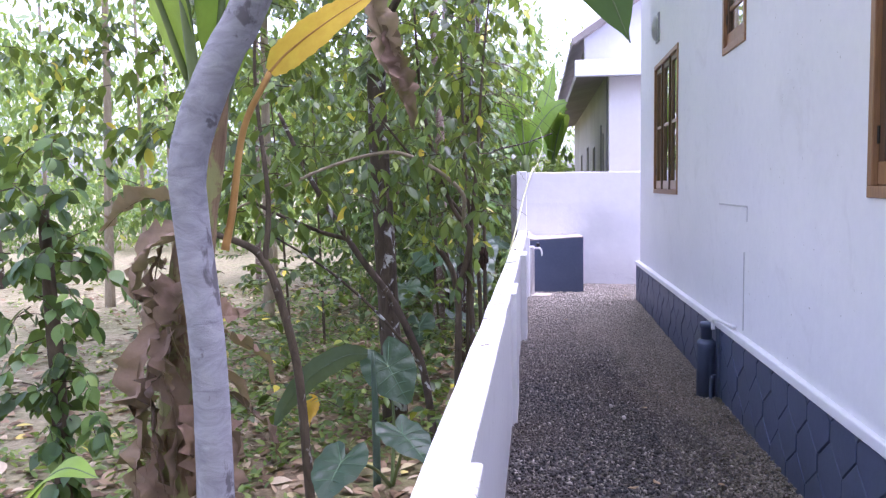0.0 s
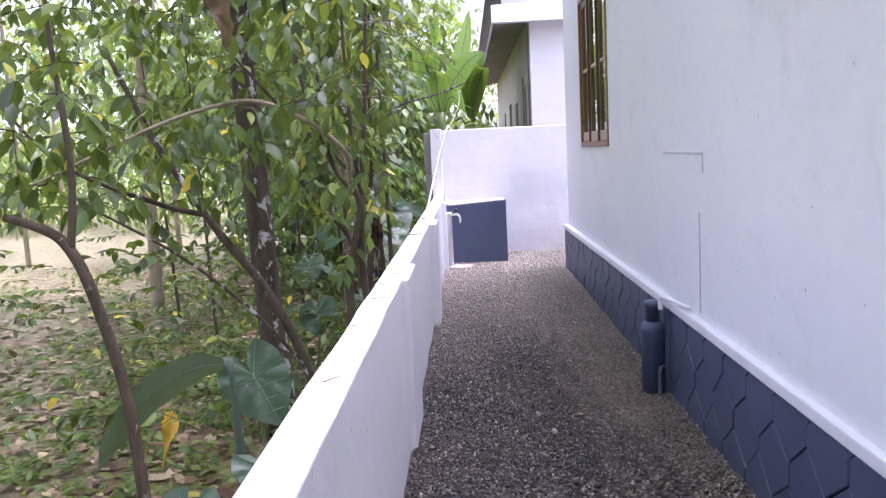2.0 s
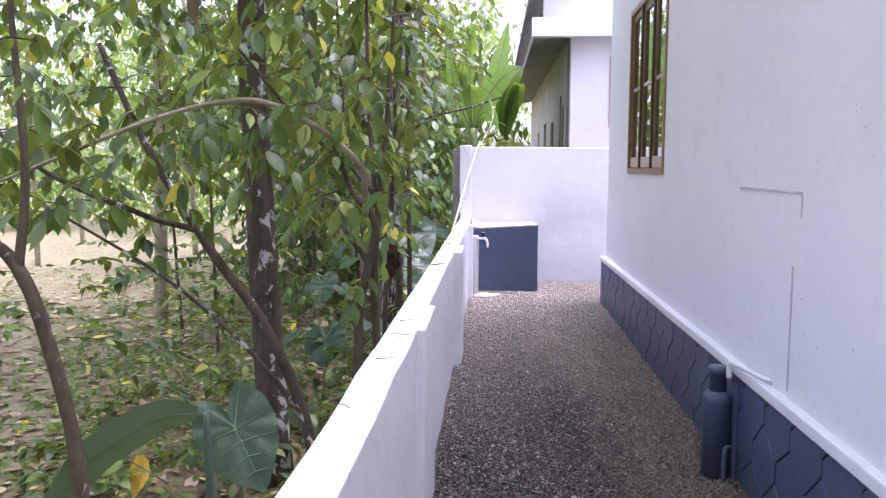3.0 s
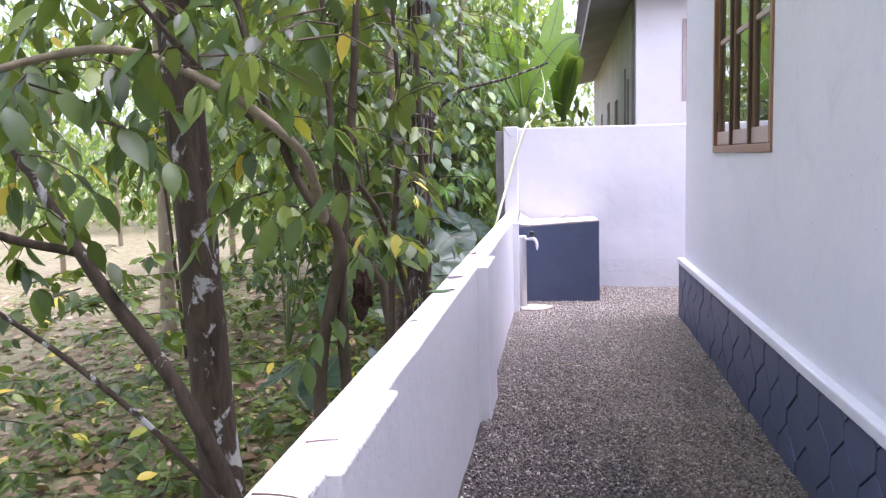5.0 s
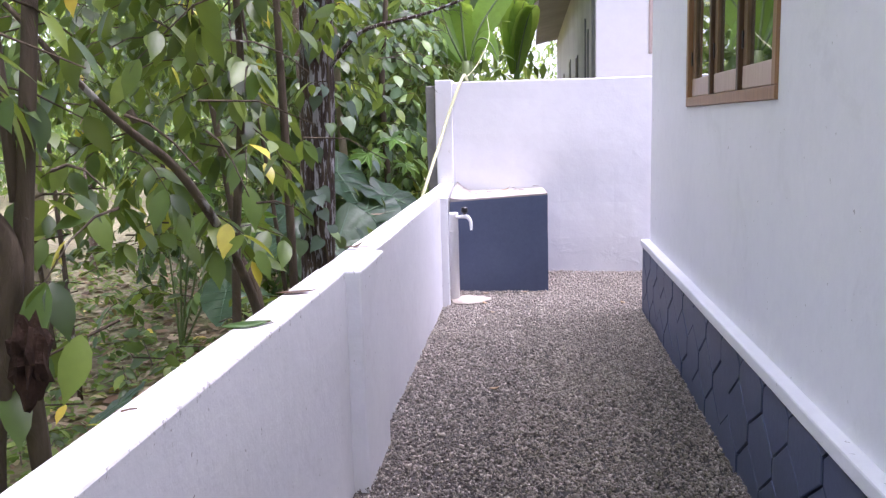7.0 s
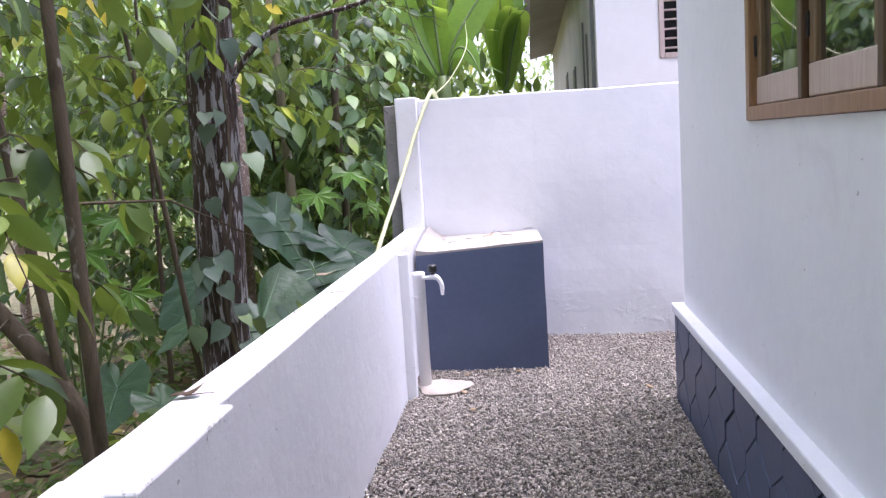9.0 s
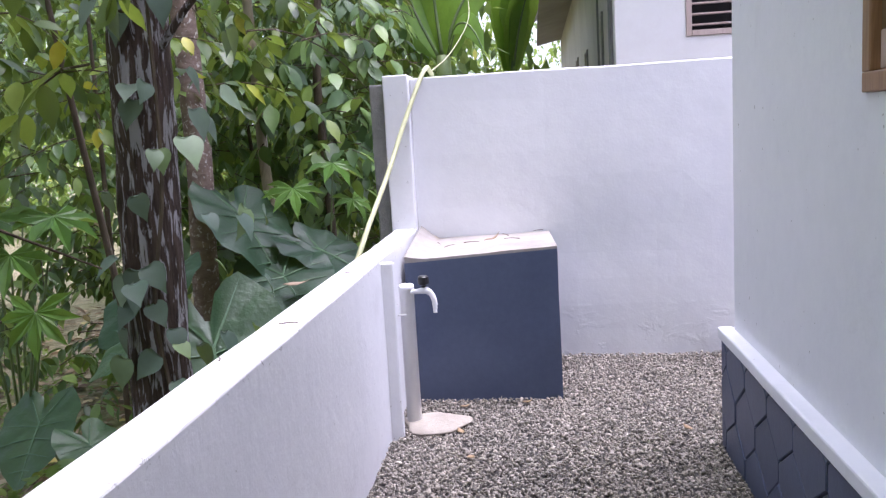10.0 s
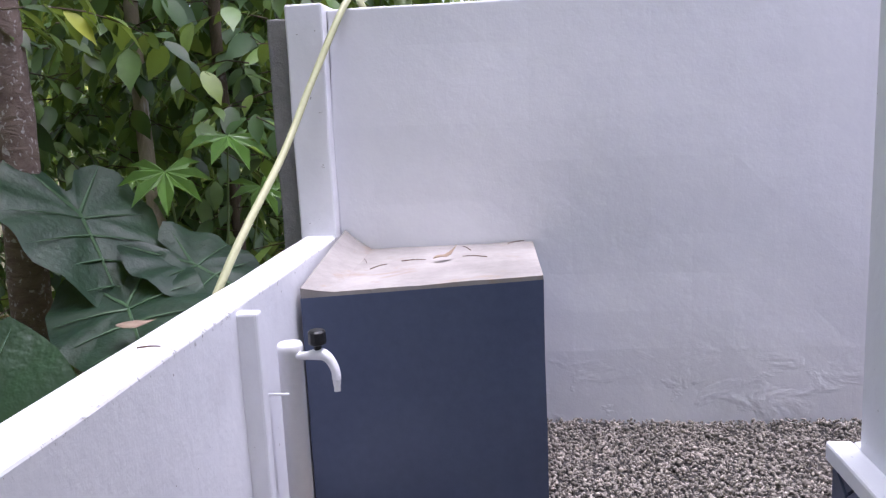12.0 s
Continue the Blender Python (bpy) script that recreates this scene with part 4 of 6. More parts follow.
def foliage(parent, twigs, mat=None, leaf=0.13, seed=1, name="crown", width=1.0, step=0.07, hang=0.6, droop=0.5):
    """twigs: rows of a region (x0, x1, y0, y1, z0, z1), a count and a mean twig length."""
    rng = np.random.default_rng(seed)
    S, D, L = [], [], []
    for (x0, x1, y0, y1, z0, z1), n, ln in twigs:
        for _ in range(n):
            S.append(np.array([rng.uniform(x0, x1), rng.uniform(y0, y1), rng.uniform(z0, z1)]))
            a = rng.uniform(0, 2 * math.pi)
            D.append(np.array([math.cos(a), math.sin(a), rng.uniform(-0.15, 0.45)]))
            L.append(ln * rng.uniform(0.6, 1.3))
    pos, ld, nm, sz, lines = twig_leaves(rng, S, D, L, leaf, step, droop, hang)
    ok = (pos[:, 0] < -0.30) | (pos[:, 2] > 2.8)
    pos, ld, nm, sz = pos[ok], ld[ok], nm[ok], sz[ok]
    v, f = leaves_arrays(pos, ld, nm, sz, width)
    ob = tri_object(name, v, f, mat or LEAF, None, True)
    ob["kind"] = "stuff"
    tw = twigs_object("branchlet", lines, BARK_TWIG, None)
    tw["kind"] = "stuff"
    if parent is not None:
        keep_at(ob, parent)
        keep_at(tw, parent)
    return ob


G = -0.66
# main lichen-spotted tree with a low side limb
main_tree = tree("spotted_tree", [
    [(-1.17, 7.60, G, 0.125), (-1.19, 7.60, -0.1, 0.104), (-1.225, 7.60, 0.6, 0.096), (-1.25, 7.60, 1.29, 0.093), (-1.29, 7.62, 2.2, 0.088), (-1.28, 7.65, 3.4, 0.078), (-1.17, 7.7, 5.2, 0.065)],
    [(-0.72, 6.98, G, 0.0344), (-0.80, 6.96, -0.05, 0.0328), (-0.92, 6.94, 0.32, 0.0328), (-1.10, 6.94, 0.66, 0.0312), (-1.32, 6.95, 0.95, 0.0279), (-1.52, 6.97, 1.25, 0.0246), (-1.75, 7.0, 1.62, 0.0213), (-2.05, 7.1, 2.2, 0.0164)],
    [(-1.45, 6.97, 1.12, 0.02), (-1.7, 6.8, 1.22, 0.017), (-2.2, 6.6, 1.5, 0.012), (-2.6, 6.5, 2.0, 0.008)],
    [(-0.84, 6.95, 0.05, 0.014), (-1.0, 6.88, 0.30, 0.013), (-1.25, 6.8, 0.60, 0.012), (-1.6, 6.7, 0.92, 0.010), (-2.1, 6.6, 1.25, 0.007)],
    [(-1.28, 7.63, 2.9, 0.04), (-0.8, 7.2, 3.5, 0.03), (-0.2, 6.6, 3.9, 0.02), (0.1, 6.2, 4.0, 0.01)],
], BARK, "brown-barked tree with white lichen spots and a leaning side limb")
foliage(main_tree, [((-2.4, -0.7, 6.6, 8.2, 2.1, 3.6), 44, 0.6), ((-1.95, -1.5, 6.8, 7.4, 1.2, 2.0), 8, 0.4), ((-2.8, -1.7, 6.4, 7.4, 1.2, 2.3), 14, 0.5)], leaf=0.15, seed=3, width=1.08, step=0.085)

# twin-stemmed shrub against the wall with the arching branch
shrub = tree("coffee_shrub", [
    [(-0.54, 7.06, G, 0.0315), (-0.52, 7.06, 0.2, 0.0301), (-0.50, 7.05, 0.67, 0.0266), (-0.43, 7.05, 0.97, 0.0245), (-0.41, 7.05, 1.17, 0.0238), (-0.52, 7.04, 1.32, 0.0182), (-0.59, 7.03, 1.47, 0.0161), (-0.68, 7.00, 1.76, 0.0140), (-0.80, 7.00, 2.3, 0.0140), (-0.83, 6.90, 3.0, 0.0084)],
    [(-0.38, 7.12, G, 0.0252), (-0.40, 7.11, 0.3, 0.0238), (-0.42, 7.10, 0.72, 0.0231), (-0.41, 7.09, 1.05, 0.0224), (-0.38, 7.12, 1.42, 0.0182), (-0.35, 7.14, 1.75, 0.0154), (-0.30, 7.18, 2.5, 0.0112), (-0.23, 7.20, 3.2, 0.0070)],
    [(-0.46, 7.05, 1.22, 0.022), (-0.44, 6.88, 1.36, 0.019), (-0.44, 6.70, 1.50, 0.017), (-0.62, 6.56, 1.68, 0.016), (-0.88, 6.45, 1.81, 0.0145), (-1.12, 6.38, 1.80, 0.013), (-1.45, 6.3, 1.70, 0.012), (-1.85, 6.2, 1.52, 0.010), (-2.25, 6.1, 1.34, 0.007)],
    [(-0.41, 7.10, 1.25, 0.014), (-0.46, 7.15, 1.9, 0.012), (-0.48, 7.20, 2.8, 0.008)],
    [(-0.60, 7.03, 1.52, 0.016), (-0.83, 6.95, 1.75, 0.012), (-1.18, 6.80, 2.2, 0.008)],
], BARK_TWIG, "twin-stemmed shrub with a pale arching branch and drooping leaves", "shrub", other={2: BARK_PALE})
foliage(shrub, [((-0.9, -0.12, 6.2, 7.6, 1.7, 3.0), 44, 0.45), ((-1.6, -0.5, 6.1, 6.7, 1.4, 1.9), 13, 0.3), ((-0.7, -0.2, 6.7, 7.3, 1.2, 1.7), 12, 0.3), ((-0.5, -0.1, 7.2, 8.2, 0.9, 2.0), 10, 0.35), ((-2.2, -1.4, 5.8, 6.4, 1.2, 1.7), 10, 0.35)], leaf=0.145, seed=5, hang=0.9, width=1.08, step=0.085)
nest = bmesh.new()
bmesh.ops.create_icosphere(nest, subdivisions=3, radius=1.0)
for v in nest.verts:
    v.co *= 1 + 0.55 * noise.noise(v.co * 2.3) + 0.45 * noise.noise(v.co * 6)
    v.co = Vector((-0.285 + v.co.x * 0.034, 6.90 + v.co.y * 0.036, 0.96 + v.co.z * 0.085))
tagged(part("dry_leaf_nest", nest, NEST), "dark clump of dead leaves hanging on the shrub stem", "leaf clump")

# bent stem in the clearing
bent = tree("bent_sapling", [
    [(-1.42, 5.6, G, 0.036), (-1.45, 5.6, -0.17, 0.033), (-1.49, 5.6, 0.32, 0.031), (-1.60, 5.6, 0.80, 0.030), (-1.68, 5.6, 1.02, 0.029), (-1.80, 5.62, 1.15, 0.026), (-2.05, 5.65, 1.24, 0.020)],
    [(-1.70, 5.6, 1.04, 0.022), (-1.68, 5.65, 1.5, 0.018), (-1.80, 5.8, 2.4, 0.012), (-1.75, 5.9, 3.4, 0.008)],
], BARK_TWIG, "bent brown sapling with a broken-off arm")
foliage(bent, [((-2.5, -1.4, 5.2, 6.2, 1.5, 2.7), 14, 0.4), ((-2.0, -1.4, 5.3, 6.0, 2.2, 3.2), 12, 0.5)], leaf=0.15, seed=8, width=1.08, step=0.085)

# dark trunk with a pepper vine beside the wall
dark_tree = tree("dark_flaking_tree", [
    [(-0.82, 10.95, G, 0.14), (-0.805, 10.95, 0.2, 0.120), (-0.775, 10.95, 0.9, 0.115), (-0.745, 10.95, 1.6, 0.114), (-0.72, 10.95, 2.2, 0.113), (-0.68, 10.95, 3.5, 0.11), (-0.6, 11.0, 6.0, 0.09)],
    [(-0.66, 10.92, 1.75, 0.016), (-0.5, 10.9, 1.93, 0.014), (-0.35, 10.9, 2.02, 0.013), (0.0, 10.95, 2.10, 0.011), (0.35, 11.0, 2.22, 0.008)],
], BARK_DARK, "dark tree trunk with pale flaking bark strips", sides=22, rough=0.10)

# other trunks
tree("ringed_tree", [[(-1.38, 12.75, G, 0.092), (-1.34, 12.75, 0.7, 0.082), (-1.31, 12.75, 1.3, 0.078), (-1.32, 12.75, 2.1, 0.075), (-1.42, 12.85, 4.5, 0.06)]], BARK_RING, "slim trunk with pale ring-shaped lichen")
tree("pale_pole_tree", [[(-1.02, 13.4, G, 0.045), (-1.14, 13.6, 0.6, 0.042), (-1.22, 13.7, 1.2, 0.040), (-1.27, 13.8, 2.0, 0.037), (-1.34, 13.9, 3.2, 0.03)]], BARK_PALE, "slim pale leaning pole tree tied with string")
tree("brown_pole_tree", [[(-0.76, 13.75, G, 0.034), (-0.78, 13.75, 1.0, 0.032), (-0.80, 13.74, 1.8, 0.03), (-0.72, 13.7, 2.6, 0.025), (-0.7, 13.8, 3.4, 0.015)]], BARK_TWIG, "slim brown stem with dry leaf scraps")
leaning = tree("leaning_stem", [
    [(-0.72, 9.65, G, 0.04), (-0.80, 9.7, 0.35, 0.036), (-0.91, 9.7, 0.70, 0.034), (-1.25, 9.75, 1.1, 0.03), (-1.5, 9.8, 1.5, 0.022)],
    [(-0.88, 9.7, 0.62, 0.02), (-0.98, 9.7, 1.45, 0.018), (-1.1, 9.75, 2.1, 0.014), (-1.15, 9.8, 3.0, 0.008)],
    [(-0.42, 9.1, G, 0.022), (-0.42, 9.1, 1.0, 0.02), (-0.45, 9.15, 2.6, 0.014)],
    [(-0.44, 8.80, G, 0.024), (-0.45, 8.74, 0.4, 0.022), (-0.48, 8.62, 0.80, 0.020), (-0.56, 8.30, 1.22, 0.017), (-0.70, 8.08, 1.45, 0.013), (-0.95, 7.95, 1.8, 0.008)],
    [(-0.60, 8.7, G, 0.02), (-0.56, 8.75, 0.8, 0.019), (-0.50, 8.8, 1.7, 0.015), (-0.55, 8.8, 2.9, 0.01)],
], BARK_TWIG, "leaning brown shrub stems with glossy leaves", "shrub")
foliage(leaning, [((-1.7, -0.25, 8.6, 10.2, 1.6, 3.2), 50, 0.5), ((-1.5, -0.5, 8.8, 10.2, 0.8, 1.6), 12, 0.4), ((-0.9, -0.2, 8.2, 9.0, 1.0, 2.4), 16, 0.4), ((-1.5, -0.5, 8.4, 9.6, 0.9, 2.2), 30, 0.4)], leaf=0.15, seed=9, width=1.08, step=0.085)

# pepper vine: heart-shaped leaves round the dark trunk
vine = thing("pepper_vine", (-0.68, 10.85, G), "pepper vine with broad dull green leaves climbing the trunk", "vine")
rng = np.random.default_rng(21)
vp, vd, vn, vs_ = [], [], [], []
for k in range(115):
    z = rng.uniform(0.55, 3.6)
    a = rng.uniform(-1.5, 1.0) if k % 3 else rng.uniform(-2.8, -1.2)
    r = rng.uniform(0.13, 0.42) if k % 3 else rng.uniform(0.13, 0.17)
    c = np.array([-0.76 + (z - 0.9) * 0.035, 10.95, z])
    o = np.array([math.cos(a), math.sin(a), 0.0])
    vp.append(c + o * r)
    vd.append(o * 0.5 + np.array([0, 0, -0.8]) + rng.normal(0, 0.3, 3))
    vn.append(o + np.array([0, 0, 0.5]) + rng.normal(0, 0.25, 3))
    vs_.append(rng.uniform(0.08, 0.135))
v, f = leaves_arrays(np.array(vp), np.array(vd), np.array(vn), np.array(vs_), 1.0, shape=HEART)
ob = tri_object("leaf_cover", v, f, VINE_LEAF, None, True)
ob["kind"] = "stuff"
keep_at(ob, vine)
keep_at(part("vine_stem", tube_bm([(-0.72, 10.82, G, 0.008), (-0.68, 10.82, 0.3, 0.008), (-0.72, 10.82, 0.8, 0.008), (-0.64, 10.82, 1.3, 0.008), (-0.63, 10.83, 2.0, 0.007), (-0.60, 10.83, 3.0, 0.006)], 6, 6), BARK_TWIG, None), vine)


# ---- banana plants ----
def banana_blade(bm, path, width, droop=0.1, tears=0.0, seed=0, cup=0.25, roll=0.0):
    """A long blade along a path of 3D points, with slightly raised halves and torn edges."""
    rng = np.random.default_rng(seed)
    q = smooth_path([(*p, 0) for p in path], 8)
    n = len(q)
    L, M, R = [], [], []
    for i, c in enumerate(q):
        u = i / (n - 1)
        p = Vector(c[:3])
        d = (Vector(q[min(i + 1, n - 1)][:3]) - Vector(q[max(i - 1, 0)][:3])).normalized()
        s = d.cross(Vector((0, 0, 1)))
        s = s.normalized() if s.length > 0.05 else Vector((1, 0, 0))
        s = Matrix.Rotation(radians(roll), 3, d) @ s
        up = s.cross(d)
        w = width * (math.sin(math.pi * min(1, 0.06 + u * 0.96)) ** 0.75) * (1 - 0.25 * u)
        wl, wr = w * (1 - tears * rng.random()), w * (1 - tears * rng.random())
        M.append(bm.verts.new(p))
        L.append((bm.verts.new(p - s * wl * 0.55 + up * wl * cup * 0.5), bm.verts.new(p - s * wl + up * (wl * cup - droop * wl))))
        R.append((bm.verts.new(p + s * wr * 0.55 + up * wr * cup * 0.5), bm.verts.new(p + s * wr + up * (wr * cup - droop * wr))))
    if tears > 0.4:
        for v in bm.verts:
            v.co += Vector((noise.noise(v.co * 21), noise.noise(v.co * 21 + Vector((9, 0, 0))), noise.noise(v.co * 21 + Vector((0, 9, 0))))) * 0.035
    for i in range(n - 1):
        bm.faces.new((M[i], M[i + 1], L[i + 1][0], L[i][0]))
        bm.faces.new((L[i][0], L[i + 1][0], L[i + 1][1], L[i][1]))
        bm.faces.new((M[i], R[i][0], R[i + 1][0], M[i + 1]))
        bm.faces.new((R[i][0], R[i][1], R[i + 1][1], R[i + 1][0]))
    return bm


def leaf_part(name, parent, path, width, mat, label="", tears=0.0, seed=0, rib=0.012, rib_mat=None, cup=0.25, roll=0.0):
    ob = keep_at(part(name, banana_blade(bmesh.new(), path, width, 0.12, tears, seed, cup, roll), mat, None, label, True), parent)
    n = len(path)
    keep_at(part("midrib", tube_bm([(*p, rib * (1 - 0.8 * i / (n - 1))) for i, p in enumerate(path)], 6, 8), rib_mat or STEM_GREEN, None, smooth=True), parent)
    return ob


grey_tree = tree("smooth_grey_tree", [[(-0.93, 2.715, G, 0.080), (-0.91, 2.715, 0.1, 0.066), (-0.897, 2.715, 0.60, 0.060), (-0.905, 2.715, 1.02, 0.057), (-0.944, 2.715, 1.44, 0.057), (-0.952, 2.715, 1.62, 0.060), (-0.902, 2.715, 1.80, 0.062), (-0.811, 2.715, 1.99, 0.060), (-0.724, 2.715, 2.14, 0.058), (-0.45, 2.7, 2.75, 0.05), (-0.3, 2.7, 3.8, 0.04)]], BARK_GREY, "smooth blue-grey tree trunk with a bend", rough=0.03, sides=18)
ban = thing("banana_plant", (-1.32, 3.35, G), "banana plant with dry brown sheaths and a yellow leaf", "banana plant")
keep_at(part("pseudostem", tube_bm([(-1.34, 3.4, G, 0.13), (-1.33, 3.4, 0.2, 0.115), (-1.30, 3.4, 0.8, 0.10), (-1.25, 3.42, 1.3, 0.085), (-1.18, 3.45, 1.75, 0.07), (-1.12, 3.45, 2.1, 0.05)], 14, 6, 0.10, 4), SHEATH, None, "dry brown fibrous sheath", True), ban)
for k, (p, w) in enumerate(((((-1.16, 3.44, 1.6), (-1.13, 3.44, 2.1), (-1.05, 3.4, 2.6), (-0.9, 3.2, 3.2), (-0.5, 2.9, 3.5)), 0.26), (((-1.22, 3.44, 1.6), (-1.25, 3.44, 2.0), (-1.4, 3.3, 2.5), (-1.7, 3.1, 2.9), (-2.1, 2.9, 2.9)), 0.27),
                            (((-1.2, 3.44, 1.5), (-1.1, 3.5, 2.0), (-0.95, 3.7, 2.7), (-0.7, 4.0, 3.3), (-0.3, 4.4, 3.5)), 0.25), (((-1.18, 3.4, 1.7), (-1.2, 3.3, 2.3), (-1.15, 3.0, 2.9), (-1.0, 2.5, 3.2)), 0.25))):
    leaf_part("leaf", ban, p[1:], w, BANANA, "", 0.05, k, 0.02)
    keep_at(part("petiole", tube_bm([(*p[0], 0.022), (*((Vector(p[0]) + Vector(p[1])) / 2), 0.024), (*p[1], 0.02)], 8), STEM_GREEN, None, smooth=True), ban)
leaf_part("yellow_leaf", ban, [(-0.93, 3.5, 2.03), (-0.86, 3.5, 2.10), (-0.74, 3.48, 2.18), (-0.60, 3.46, 2.26), (-0.44, 3.45, 2.34)], 0.125, YELLOW_LEAF, "drooping yellow dying leaf", 0.12, 6, 0.008, OCHRE, 0.12, 62)
keep_at(part("dry_petiole", tube_bm([(-1.14, 3.48, 1.30, 0.018), (-1.11, 3.5, 1.46, 0.016), (-1.05, 3.5, 1.80, 0.014), (-0.93, 3.5, 2.03, 0.013)], 8), OCHRE, None, "ochre dry leaf stalk", True), ban)
for k, (p, w) in enumerate(((((-0.727, 4.399, 2.663), (-0.663, 4.399, 2.447), (-0.599, 4.399, 2.23), (-0.548, 4.411, 2.026)), 0.12), (((-0.599, 4.399, 2.383), (-0.561, 4.399, 2.192), (-0.51, 4.411, 2.064), (-0.472, 4.411, 1.835)), 0.1),
                            (((-1.24, 3.36, 1.50), (-1.38, 3.3, 1.52), (-1.48, 3.28, 1.47), (-1.57, 3.27, 1.38)), 0.09), (((-1.22, 3.33, 1.36), (-1.33, 3.3, 1.36), (-1.42, 3.28, 1.25), (-1.45, 3.28, 1.10)), 0.10),
                            (((-1.34, 3.32, 1.34), (-1.36, 3.28, 1.15), (-1.33, 3.27, 0.95), (-1.35, 3.26, 0.78)), 0.075), (((-1.28, 3.33, 1.05), (-1.31, 3.27, 0.85), (-1.28, 3.26, 0.60), (-1.30, 3.25, 0.30)), 0.10),
                            (((-1.12, 3.34, 0.98), (-0.98, 3.3, 0.93), (-0.90, 3.28, 0.86), (-0.87, 3.28, 0.78)), 0.05), (((-1.34, 3.32, 0.55), (-1.38, 3.28, 0.35), (-1.33, 3.25, 0.05), (-1.36, 3.2, -0.3)), 0.11),
                            (((-1.2, 3.30, 0.62), (-1.17, 3.26, 0.45), (-1.19, 3.24, 0.2), (-1.15, 3.22, -0.1)), 0.08), (((-1.08, 3.30, 0.75), (-0.95, 3.26, 0.66), (-0.88, 3.24, 0.60), (-0.86, 3.24, 0.45)), 0.045))):
    leaf_part("dry_leaf", ban, p, w, DRY, "crumpled dry brown leaf", 0.6, 30 + k, 0.003, DRY, 0.7, 25 * (k % 3 - 1) if k > 1 else 78)
for k, (p, w) in enumerate(((((-1.22, 3.32, 1.13), (-1.12, 3.27, 1.09), (-1.03, 3.25, 1.06), (-0.95, 3.25, 1.09)), 0.085), (((-1.24, 3.31, 0.90), (-1.12, 3.26, 0.83), (-1.02, 3.25, 0.78), (-0.97, 3.25, 0.66)), 0.11),
                            (((-1.20, 3.30, 0.62), (-1.10, 3.25, 0.53), (-1.05, 3.24, 0.38), (-1.06, 3.24, 0.20)), 0.10), (((-1.34, 3.30, 1.02), (-1.42, 3.26, 0.88), (-1.44, 3.25, 0.66), (-1.40, 3.24, 0.42)), 0.12))):
    leaf_part("dry_leaf", ban, p, w, DRY, "broad crumpled dry brown leaf", 0.45, 330 + k, 0.004, DRY, 0.5, (35, -30, 20, -40)[k])
rng = np.random.default_rng(64)
for k in range(10):
    a, z = rng.uniform(-2.9, -0.2), rng.uniform(-0.25, 1.35)
    o = Vector((math.cos(a), math.sin(a), 0))
    c = Vector((-1.33 + 0.05 * z, 3.4, z))
    r, ln = 0.12 - 0.02 * z, rng.uniform(0.22, 0.5)
    pts = [c + o * r * 0.9, c + o * (r + 0.05 + 0.05 * rng.random()) + Vector((0, 0, 0.02)), c + o * (r + 0.07 + 0.08 * rng.random()) + Vector((0, 0, -ln * 0.45)), c + o * (r + 0.03 + 0.06 * rng.random()) + Vector((0.02, 0, -ln))]
    pts = [Vector((q.x, q.y, max(q.z, -0.6))) for q in pts]
    leaf_part("dry_leaf", ban, [tuple(q) for q in pts], rng.uniform(0.05, 0.11), DRY, "crumpled dry brown leaf", 0.75, 200 + k, 0.003, DRY, rng.uniform(0.3, 1.1), rng.uniform(-50, 50))
keep_at(part("dry_petiole", tube_bm([(-1.12, 3.5, 2.05, 0.02), (-1.1, 3.8, 2.9, 0.018), (-0.9, 4.2, 3.1, 0.014), (-0.72, 4.4, 2.66, 0.010), (-0.58, 4.4, 2.3, 0.008)], 8), OCHRE, None, "ochre dry leaf stalk", True), ban)
young = thing("young_banana_leaf", (-1.5, 2.55, G), "bright green young banana leaf on a short stalk", "leaf")
leaf_part("blade", young, [(-1.46, 2.50, 0.52), (-1.34, 2.44, 0.66), (-1.22, 2.40, 0.745), (-1.10, 2.37, 0.73)], 0.075, BANANA, "", 0.05, 8, 0.007, None, 0.2, 20)
leaf_part("blade", young, [(-1.48, 2.52, 0.50), (-1.40, 2.40, 0.60), (-1.28, 2.30, 0.63), (-1.15, 2.25, 0.60)], 0.07, BANANA, "", 0.05, 9, 0.007, None, 0.2, -15)
keep_at(part("stalk", tube_bm([(-1.5, 2.55, G, 0.02), (-1.49, 2.54, 0.0, 0.016), (-1.46, 2.50, 0.53, 0.010)], 8), STEM_GREEN, None, smooth=True), young)
# leaf tip hanging over the path
over = thing("overhanging_banana_leaf", (-0.9, 2.2, 2.9), "broad banana leaf tip hanging overhead, shade painted into its green", "leaf")
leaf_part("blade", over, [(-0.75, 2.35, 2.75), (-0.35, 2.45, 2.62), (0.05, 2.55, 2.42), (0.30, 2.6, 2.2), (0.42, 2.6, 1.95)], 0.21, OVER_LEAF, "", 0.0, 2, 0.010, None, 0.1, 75)

